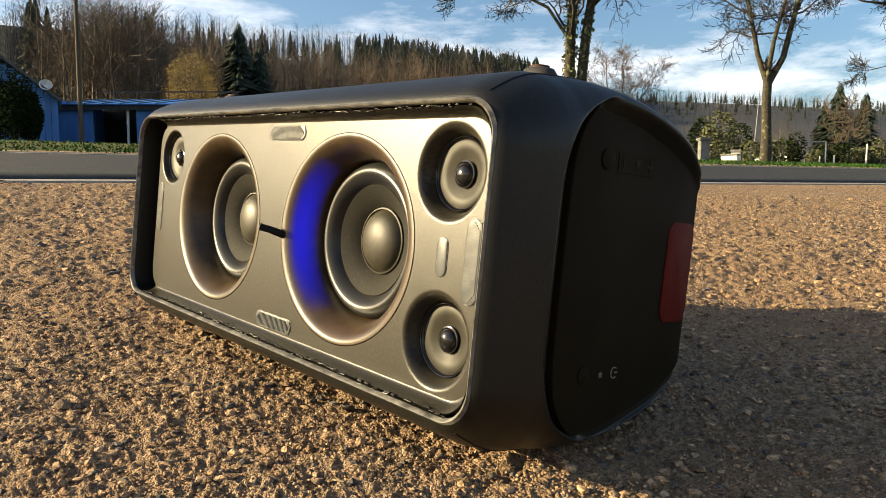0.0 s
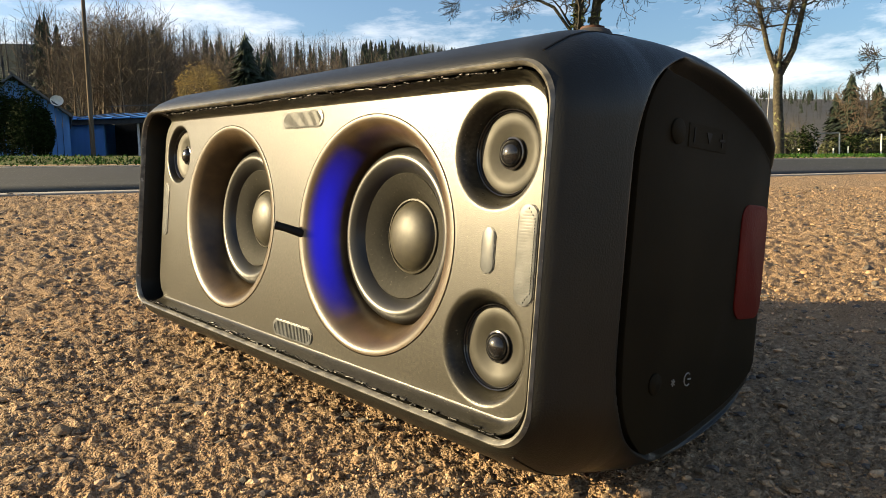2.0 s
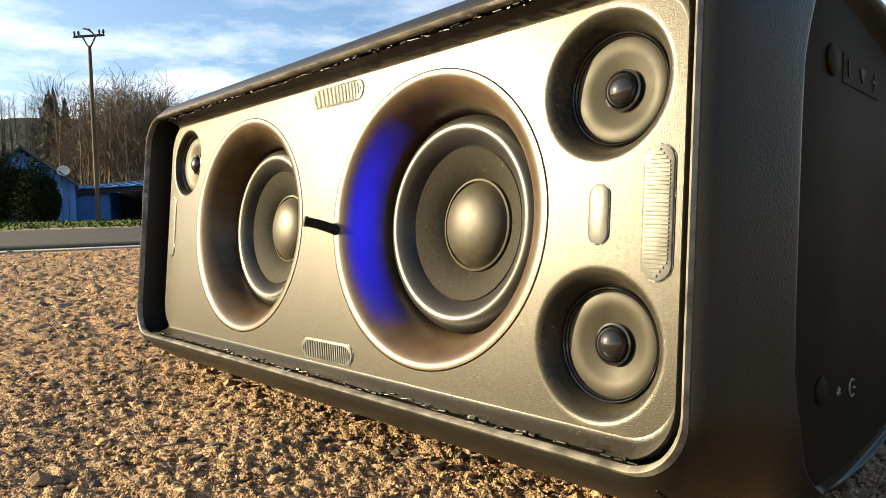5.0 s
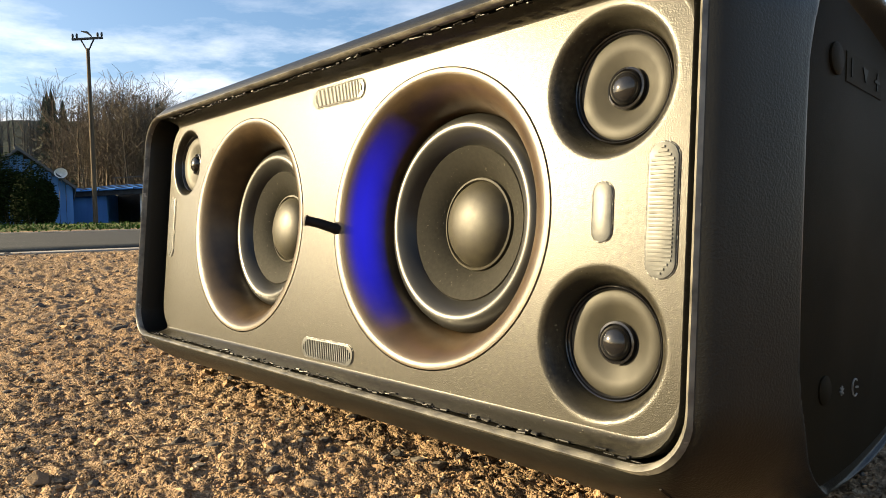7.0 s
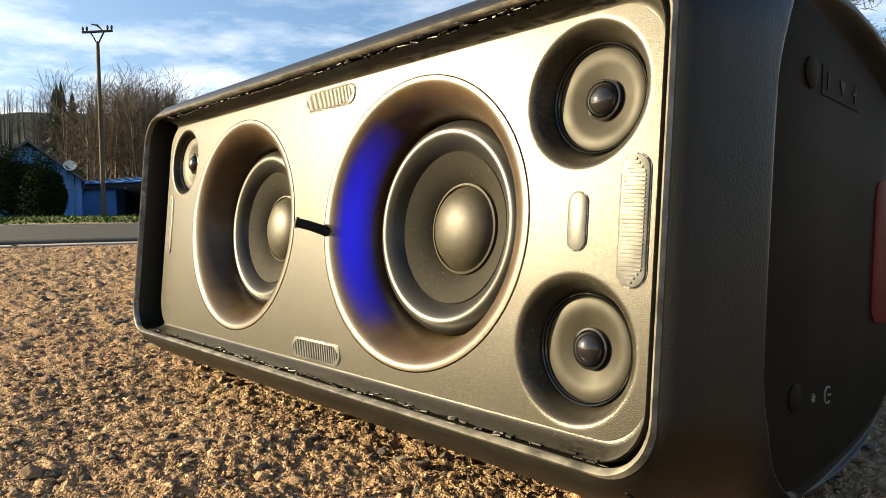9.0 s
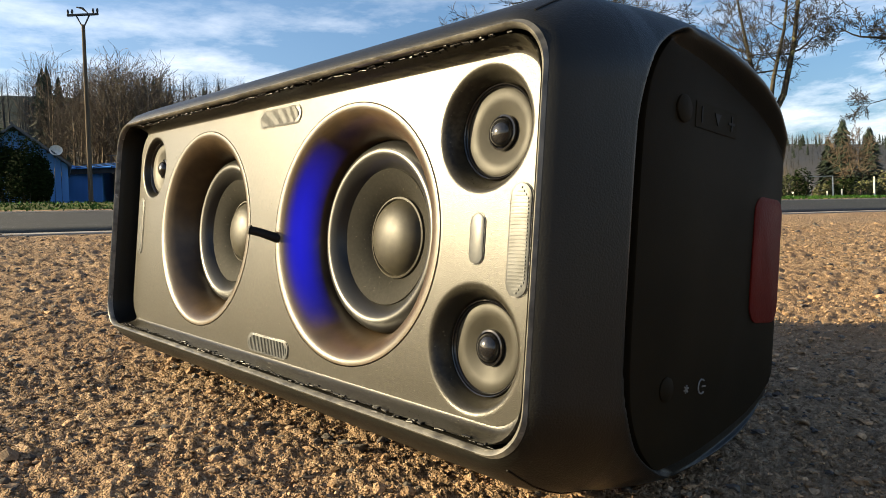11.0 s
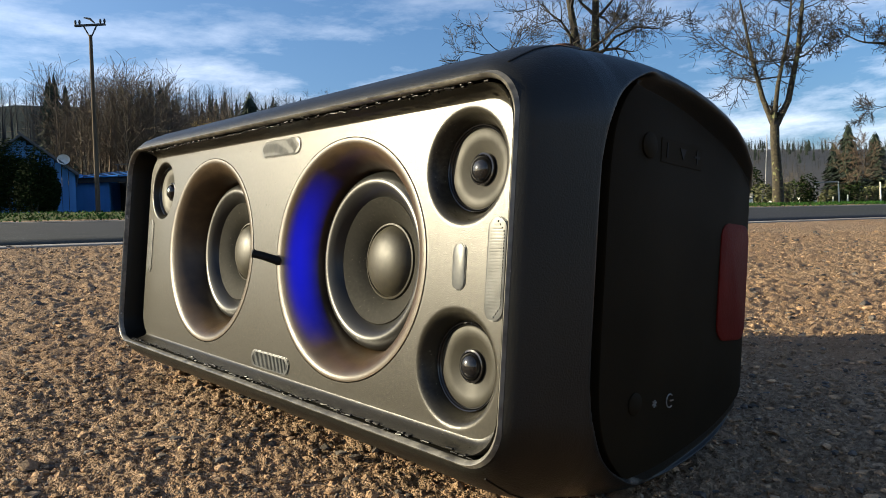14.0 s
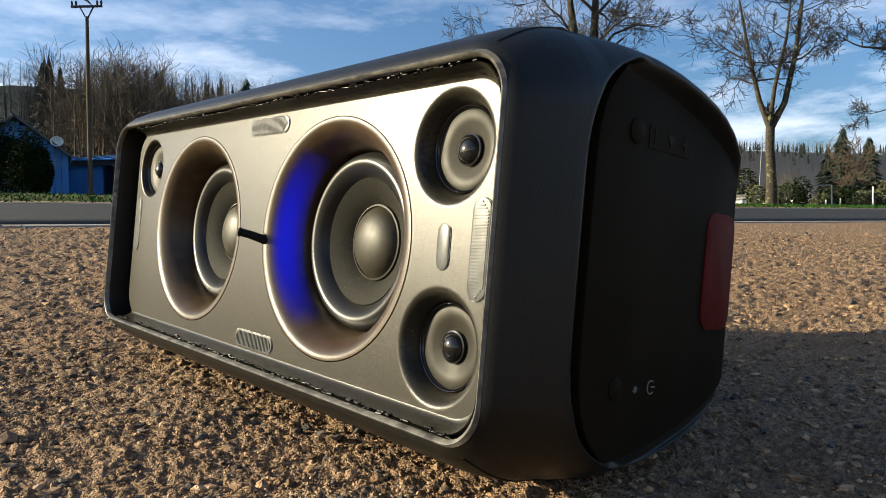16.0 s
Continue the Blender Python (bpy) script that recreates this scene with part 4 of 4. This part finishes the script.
tree(p, [([(0, 0, -0.2), (0, 0, 1.0), (0.1, 0, 2.0)], [0.07, 0.05, 0.03], 6, 1.2), ([(0, 0, 0.6), (-0.5, 0, 1.8), (-0.7, 0, 2.6)], [0.05, 0.035, 0.02], 6, 1.0), ([(0, 0, 0.6), (0.5, 0, 1.8), (0.6, 0, 2.7)], [0.05, 0.035, 0.02], 6, 1.0)], 29,
     "small pale leafless tree before dark firs", 2, 0.02, mat=M_WOOD)
bush("willow_bush", on_land(-0.345, 56.0), 2.5, 2.2, 3.45, 15000, 0.10, M_WILLOW, "rounded golden yellow leafless willow", 31, "tree")
for k, (a, d, rx, rz) in enumerate(((-0.618, 33.5, 1.3, 1.75), (-0.588, 33.0, 0.95, 1.55), (-0.569, 33.6, 0.6, 1.25), (-0.655, 33.5, 1.4, 1.85))):
    bush("hedge_bush", on_land(a, d), rx, 0.9, rz, 9000, 0.10, M_HEDGE, "dense dark evergreen bush beside the shed", 50 + k, "bush", "dark hedge", 0.25)
for k, (a, d, rx, rz) in enumerate(((0.425, 29, 0.35, 0.50), (0.455, 29, 0.5, 0.50), (0.475, 30, 0.55, 0.62), (0.487, 30, 0.4, 0.66), (0.515, 31, 0.5, 0.4), (0.535, 31, 0.55, 0.5), (0.555, 32, 0.5, 0.55), (0.577, 31, 0.55, 0.45), (0.60, 31, 0.6, 0.6), (0.625, 31, 0.6, 0.7))):
    bush("roadside_bush", on_land(a, d), rx, 0.5, rz, 700, 0.10, M_HEDGE if k in (2, 3, 5, 6) else M_SCRUB, "low straggling green bush behind the road verge", 60 + k, "bush", "roadside bushes")
for k, (a, d, rx, rz) in enumerate(((0.355, 48, 0.9, 1.6), (0.385, 46, 1.3, 1.9), (0.405, 50, 1.1, 1.4), (0.37, 44, 0.8, 1.2))):
    bush("garden_bush", on_land(a, d), rx, 0.9, rz, 1500, 0.16, M_SCRUB if k % 2 else M_HEDGE, "tall loose green bush in a garden", 80 + k, "bush", "garden bushes")

# verge grass
rngg = np.random.default_rng(5)
gv, gf = [], []
for _ in range(16000):
    L, s = rngg.uniform(-14, 22), 7.2 + abs(rngg.normal(0, 2.2))
    x, y = 0.894 * L - 0.447 * s, 0.447 * L + 0.894 * s
    z = float(land(x, y))
    h, t = rngg.uniform(0.01, 0.04), rngg.uniform(0, 6.28)
    dx, dy = 0.012 * math.cos(t), 0.012 * math.sin(t)
    c = len(gv)
    gv += [(x - dx, y - dy, z), (x + dx, y + dy, z), (x + dy * 3 * rngg.uniform(-1, 1), y + dx * 3 * rngg.uniform(-1, 1), z + h)]
    gf.append((c, c + 1, c + 2))
M_BLADE = material("grass_blade", (0.022, 0.075, 0.010), 0.95, spec=0.1, dark=(0.03, 0.055, 0.012), scale=2, rand=0.4)
mesh_of("verge_grass", gv, gf, M_BLADE, label="short green grass on the road verge", category="grass", kind="stuff")

# ---- buildings, pole and roadside things ----
M_BLUEWALL = material("blue_boards", (0.06, 0.20, 0.48), 0.7, dark=(0.045, 0.15, 0.38), scale=1.5, bump=0.4, bump_scale=6, depth=0.02, stretch=(1, 1, 0.2))
M_BLUEROOF = material("blue_sheet", (0.05, 0.21, 0.55), 0.7, spec=0.1, dark=(0.04, 0.16, 0.44), scale=1.2)
M_DARKWOOD = material("dark_timber", (0.03, 0.032, 0.036), 0.7, dark=(0.02, 0.02, 0.023), scale=4)
M_SLATE = material("slate_roof", (0.075, 0.078, 0.085), 0.7, dark=(0.05, 0.052, 0.058), scale=3, bump=0.5, bump_scale=8, depth=0.02)
M_POLE = material("weathered_pole", (0.12, 0.092, 0.066), 0.9, spec=0.15, dark=(0.065, 0.05, 0.037), scale=3, stretch=(6, 6, 0.5), bump=0.5, bump_scale=8)
M_STEEL = material("galvanised", (0.3, 0.3, 0.3), 0.5, 0.6, dark=(0.2, 0.2, 0.2), scale=8)
M_WHITE = material("white_paint", (0.72, 0.70, 0.66), 0.6, dark=(0.55, 0.53, 0.5), scale=4)
M_CONCRETE = material("grey_concrete", (0.17, 0.165, 0.155), 0.85, dark=(0.10, 0.096, 0.09), scale=6, bump=0.4, bump_scale=30)


def bx(name, pairs, mat, parent, label="", bevel=0.01):
    return part(name, boxes(*pairs, bevel=bevel), mat, parent, label, smooth=30)


# garage with a blue sheet roof and an open bay
gx, gy = -23.9, 45.0
g0 = float(land(gx + 3, gy)) - 0.25
garage = thing("garage", Matrix.Translation((gx, gy, g0)) @ Matrix.Diagonal((1, 1, 1.27, 1)), "low blue garage with a blue sheet roof and an open bay", "garage")
bx("wall", [((0, 0, 0), (2.2, 0.2, 2.0))], M_BLUEWALL, garage)
bx("wall", [((4.9, 0, 0), (9.5, 0.2, 2.0))], M_BLUEWALL, garage)
bx("wall", [((0, 0.2, 0), (0.2, 6, 2.3))], M_BLUEWALL, garage)
bx("wall", [((9.3, 0.2, 0), (9.5, 6, 2.3))], M_BLUEWALL, garage)
bx("wall", [((0.2, 5.8, 0), (9.3, 6, 2.6))], M_DARKWOOD, garage, "dark back wall of the bay")
bx("post", [((4.3, 0, 0), (4.42, 0.14, 2.0))], M_WHITE, garage, "pale post")
bx("fascia", [((-0.2, -0.32, 1.78), (9.7, -0.2, 2.05))], M_DARKWOOD, garage, "dark timber beam")
bx("floor_slab", [((0, -0.2, -0.3), (9.5, 6, 0.05))], M_CONCRETE, garage)
for k in range(9):
    x0 = -0.25 + k * 1.1
    rm = bmesh.new()
    box(rm, (x0 + 0.03, -0.5, 0), (x0 + 1.07, 6.4, 0.05), Matrix.Translation((0, 0, 2.08)) @ Matrix.Rotation(radians(7.5), 4, "X"))
    part("roof_sheet", rm, M_BLUEROOF, garage, smooth=0)
    rm = bmesh.new()
    box(rm, (x0 - 0.03, -0.5, 0), (x0 + 0.03, 6.4, 0.09), Matrix.Translation((0, 0, 2.08)) @ Matrix.Rotation(radians(7.5), 4, "X"))
    part("roof_seam", rm, M_DARKWOOD, garage, smooth=0)
bx("rail", [((-0.2, 5.9, 3.30), (9.7, 5.96, 3.36)), ((0, 5.9, 2.6), (0.06, 5.96, 3.3)), ((4.7, 5.9, 2.6), (4.76, 5.96, 3.3)), ((8.3, 5.9, 2.6), (8.36, 5.96, 3.9))], M_DARKWOOD, garage, "dark rail behind the roof")

# gabled shed
sx, sy = -22.75, 38.0
s0 = float(land(sx, sy)) - 0.3
shed = thing("shed", Matrix.Translation((sx - 0.3, sy, s0)) @ Matrix.Rotation(radians(29), 4, "Z"), "small gabled shed with blue board walls and slate roof", "shed")
for k in range(16):
    x0 = -2.6 + k * 0.325
    bx("board", [((x0, 0, 0), (x0 + 0.30, 0.05, 2.5 + 1.9 * (1 - abs(x0 + 0.15) / 2.7)))], M_BLUEWALL, shed, bevel=0.0)
bx("wall", [((2.5, 0.05, 0), (2.6, 7, 2.5))], M_BLUEWALL, shed)
bx("wall", [((-2.6, 0.05, 0), (-2.5, 7, 2.5))], M_BLUEWALL, shed)
bx("wall", [((-2.5, 6.9, 0), (2.5, 7, 2.5))], M_DARKWOOD, shed)
for sgn in (-1, 1):
    rm = bmesh.new()
    box(rm, (-0.1, -0.5, 0), (3.45, 7.4, 0.12), Matrix.Translation((0, 0, 4.55)) @ Matrix.Rotation(radians(38 if sgn > 0 else 142), 4, "Y"))
    part("roof_side", rm, M_SLATE, shed, smooth=0)
dish = bmesh.new()
bmesh.ops.create_uvsphere(dish, u_segments=20, v_segments=10, radius=0.34)
bmesh.ops.delete(dish, geom=[v for v in dish.verts if v.co.z > -0.1], context="VERTS")
bmesh.ops.transform(dish, matrix=Matrix.Translation((2.05, -0.72, 3.30)) @ Matrix.Rotation(radians(65), 4, "X"), verts=dish.verts)
part("dish", dish, M_WHITE, shed, "white satellite dish", smooth=60)
part("dish_arm", tube([(2.05, -0.45, 3.1), (2.05, -0.2, 2.85), (2.1, 0.02, 2.8)], [0.025] * 3, 6), M_STEEL, shed)

# power pole
pb = on_land(-0.4985, 34.0)
pole = thing("power_pole", Matrix.Translation(pb) @ Matrix.Rotation(radians(-0.3), 4, "Y"), "tall wooden power pole with a steel crossarm", "power pole")
part("post", tube([(0, 0, -0.6), (0, 0, 4.5), (0, 0, 8.55)], [0.115, 0.10, 0.08], 12), M_POLE, pole)
bx("crossarm", [((-0.74, -0.05, 8.98), (0.74, 0.05, 9.08))], M_DARKWOOD, pole, "dark steel crossarm")
for sgn in (-1, 1):
    part("brace", tube([(0.03 * sgn, 0, 8.45), (0.32 * sgn, 0, 9.0)], [0.035, 0.035], 6), M_DARKWOOD, pole)
    for off in (0.50, 0.70):
        part("insulator", tube([(off * sgn, 0, 9.06), (off * sgn, 0, 9.14), (off * sgn, 0, 9.2), (off * sgn, 0, 9.3)], [0.02, 0.05, 0.06, 0.035], 8), M_GLOSS, pole, "dark glazed insulator")
part("bracket", tube([(-0.28, 0, 9.40), (0.0, 0, 9.33), (0.22, 0, 9.12)], [0.03, 0.06, 0.03], 6), M_DARKWOOD, pole, "bent dark bracket on the crossarm")

# right roadside
gp = on_land(0.360, 21.0)
post = thing("gate_pillar", Matrix.Translation(gp), "short grey concrete pillar with a flat cap", "pillar")
bx("shaft", [((-0.13, -0.13, -0.2), (0.13, 0.13, 0.62))], M_CONCRETE, post)
bx("cap", [((-0.18, -0.18, 0.62), (0.18, 0.18, 0.70))], M_CONCRETE, post, bevel=0.02)
fr = on_land(0.512, 30.0)
goal = thing("goal_frame", Matrix.Translation(fr), "small weathered white goal frame behind the verge", "goal")
for x in (-0.45, 0.5):
    part("upright", tube([(x, 0, -0.2), (x, 0, 0.98)], [0.028, 0.028], 8), M_WHITE, goal)
part("crossbar", tube([(-0.47, 0, 0.98), (0.52, 0, 0.98)], [0.026, 0.026], 8), M_STEEL, goal)
for k, (a, h) in enumerate(((0.585, 0.95), (0.566, 0.4), (0.52, 0.38), (0.605, 0.5), (0.54, 0.45), (0.5, 0.4))):
    q = on_land(a, 29.5)
    fp = thing("fence_post", Matrix.Translation(q), "pale weathered wooden fence post", "fence post", "fence posts")
    part("shaft", tube([(0, 0, -0.2), (0.01, 0, h * 0.6), (0.02, 0, h)], [0.035, 0.033, 0.026], 7), M_WHITE if k % 2 == 0 else M_POLE, fp)
fpole = thing("lamp_pole", Matrix.Translation(on_land(0.428, 60.0)) @ Matrix.Rotation(radians(4), 4, "Y"), "thin pale leaning pole in a garden", "pole")
part("shaft", tube([(0, 0, -0.3), (0, 0, 3.0), (0, 0, 6.0)], [0.05, 0.04, 0.03], 8), M_STEEL, fpole)
for a, d, w, h in ((0.397, 40, 0.9, 0.5), (0.405, 41, 0.5, 0.75), (0.437, 34, 0.5, 0.42), (0.478, 33, 0.8, 0.55), (0.47, 36, 0.5, 0.6)):
    q = on_land(a, d)
    cr = thing("stone_block", Matrix.Translation(q) @ Matrix.Rotation(radians(20 * a * d), 4, "Z"), "low pale stone block among the bushes", "stone block", "pale blocks")
    bx("block", [((-w / 2, -0.2, -0.2), (w / 2, 0.2, h * 0.8))], M_WHITE, cr, bevel=0.03)
    bx("top", [((-w / 2 - 0.04, -0.24, h * 0.8), (w / 2 + 0.04, 0.24, h))], M_CONCRETE, cr, bevel=0.02)


# ---- stones and litter on the gravel ----
def pebble(seed, flat=0.6, fine=1):
    rng = random.Random(seed)
    bm = bmesh.new()
    bmesh.ops.create_icosphere(bm, subdivisions=fine, radius=1.0)
    for v in bm.verts:
        v.co *= rng.uniform(0.62, 1.25)
        v.co.z *= flat
        v.co.x *= 1.25
    return bm


PEB = []
for s in range(12):
    b = pebble(s, random.Random(s).uniform(0.4, 0.85), 1)
    bmesh.ops.delete(b, geom=[f for f in b.faces if f.calc_center_median().z < -0.3], context="FACES")
    b.verts.index_update()
    PEB.append((np.array([v.co[:] for v in b.verts]), np.array([[v.index for v in f.verts] for f in b.faces])))
    b.free()
CRUMB = []
for s in range(12):
    b = pebble(200 + s, random.Random(s).uniform(0.45, 0.9), 0)
    b.verts.index_update()
    CRUMB.append((np.array([v.co[:] for v in b.verts]), np.array([[v.index for v in f.verts] for f in b.faces])))
    b.free()


def pebbles(name, count, y0, y1, s0, s1, power, mat, label, seed, shapes, sink=0.25, swell=0.5):
    """Loose bits over the open gravel, thinning out with distance from the near edge."""
    rng = np.random.default_rng(seed)
    vs, fs, n = [], [], 0
    for _ in range(count):
        y = y0 * (y1 / y0) ** rng.uniform(0, 1)
        x = rng.uniform(-1, 1) * (0.70 * y + 0.06)
        if 0.894 * y - 0.447 * x > 3.58:
            continue
        pv, pf = shapes[rng.integers(len(shapes))]
        k = (s0 + (s1 - s0) * rng.uniform(0, 1) ** power) * (y / 0.6) ** swell
        a = rng.uniform(0, 6.28)
        c, s = math.cos(a), math.sin(a)
        z = float(land(x, y)) + k * (0.5 - sink) + 0.0026 * noise.noise(Vector((x, y, 0)) * 88) + 0.005 * noise.noise(Vector((x, y, 0)) * 7)
        vs.append(np.column_stack([(pv[:, 0] * c - pv[:, 1] * s) * k + x, (pv[:, 0] * s + pv[:, 1] * c) * k + y, pv[:, 2] * k + z]))
        fs.append(pf + n)
        n += len(pv)
    return mesh_of(name, np.concatenate(vs).tolist(), [tuple(q) for q in np.concatenate(fs).tolist()], mat, label=label, category="gravel", kind="stuff")


pebbles("fine_gravel", 60000, 0.36, 3.8, 0.0006, 0.0019, 2.0, M_CLOD, "fine brown crumbs strewn over the earth", 1, CRUMB, 0.3)
pebbles("coarse_gravel", 1100, 0.36, 3.8, 0.0016, 0.0050, 2.6, M_STONE, "loose pale and brown pebbles", 2, PEB, 0.3, 0.15)
pebbles("earth_clods", 5500, 0.36, 3.8, 0.0018, 0.0058, 2.4, M_CLOD, "crumbled brown clods of trodden earth", 5, PEB, 0.36, 0.25)
pebbles("dark_gravel", 3200, 0.36, 3.8, 0.0012, 0.0045, 2.6, M_DARKSTONE, "loose dark stone chips", 3, PEB, 0.25)

PEB_ME = []
for s in range(4):
    b = pebble(100 + s, 0.65)
    bmesh.ops.bevel(b, geom=list(b.edges), offset=0.06, segments=1, affect="EDGES")
    me = bpy.data.meshes.new("stone")
    b.to_mesh(me)
    b.free()
    me.materials.append(M_DARKSTONE if s % 2 else M_STONE)
    PEB_ME.append(me)
STONES = ((-0.288, 0.730, 8, 1), (-0.244, 0.724, 8, 0), (-0.228, 0.722, 7, 1), (-0.355, 0.657, 13, 0), (-0.170, 0.638, 8, 2), (0.712, 1.361, 17, 1), (-0.313, 0.686, 7, 1), (-0.263, 0.690, 8, 3),
          (-0.12, 0.690, 7, 1), (-0.09, 0.665, 8, 3), (-0.075, 0.68, 7, 1), (-0.60, 1.30, 16, 3), (-0.45, 1.02, 10, 1), (0.42, 0.78, 8, 1), (0.35, 0.70, 7, 3), (0.55, 1.9, 14, 3), (-0.9, 1.6, 18, 1), (-0.52, 0.83, 8, 2))
for x, y, mm, k in STONES:
    o = new("stone", PEB_ME[k])
    o.matrix_world = pose(x, y, float(land(x, y)) + 0.0002 * mm, 0, 0, 37 * mm + 900 * x) @ Matrix.Diagonal((mm / 1000 * 0.75, mm / 1000 * 0.55, mm / 1000 * 0.6, 1))
    tagged(o, "small dark angular stone lying on gravel" if k % 2 else "small pale brown stone lying on gravel", "stone", "loose stones")
rngp = np.random.default_rng(17)
for k in range(44):
    x, y, mm = rngp.uniform(-0.75, 0.75), rngp.uniform(0.62, 1.9), rngp.uniform(4.0, 7.5)
    if abs((x + 0.05) * 0.73 + (y - 0.80) * 0.68) < 0.2 and y < 1.3:
        continue
    o = new("stone", PEB_ME[k % 4])
    o.matrix_world = pose(x, y, float(land(x, y)) + 0.0002 * mm, 0, 0, 61 * k) @ Matrix.Diagonal((mm / 1000, mm / 1000 * 0.75, mm / 1000 * 0.65, 1))
    tagged(o, "small dark angular stone lying on gravel" if k % 2 else "small pale brown stone lying on gravel", "stone", "loose stones")
rngt = np.random.default_rng(8)
sv = Soup()
for _ in range(420):
    t, r = rngt.uniform(0, 6.28), 2.2 * rngt.uniform(0, 1) ** 0.6
    x, y = -0.1 + r * math.cos(t), 0.7 + r * math.sin(t)
    a, ln = rngt.uniform(0, 6.28), rngt.uniform(0.008, 0.045)
    q = np.array((x, y, float(land(x, y)) + 0.003))
    e = np.array((math.cos(a), math.sin(a), rngt.uniform(-0.05, 0.15))) * ln
    rod(sv, q, q + e * 0.5, 0.0007, 0.0009, 4)
    rod(sv, q + e * 0.5, q + e + rngt.normal(0, 0.002, 3), 0.0009, 0.0005, 4)
sv.make("plant_litter", M_TWIG, label="dry straw and twig bits on the gravel", category="litter", kind="stuff")
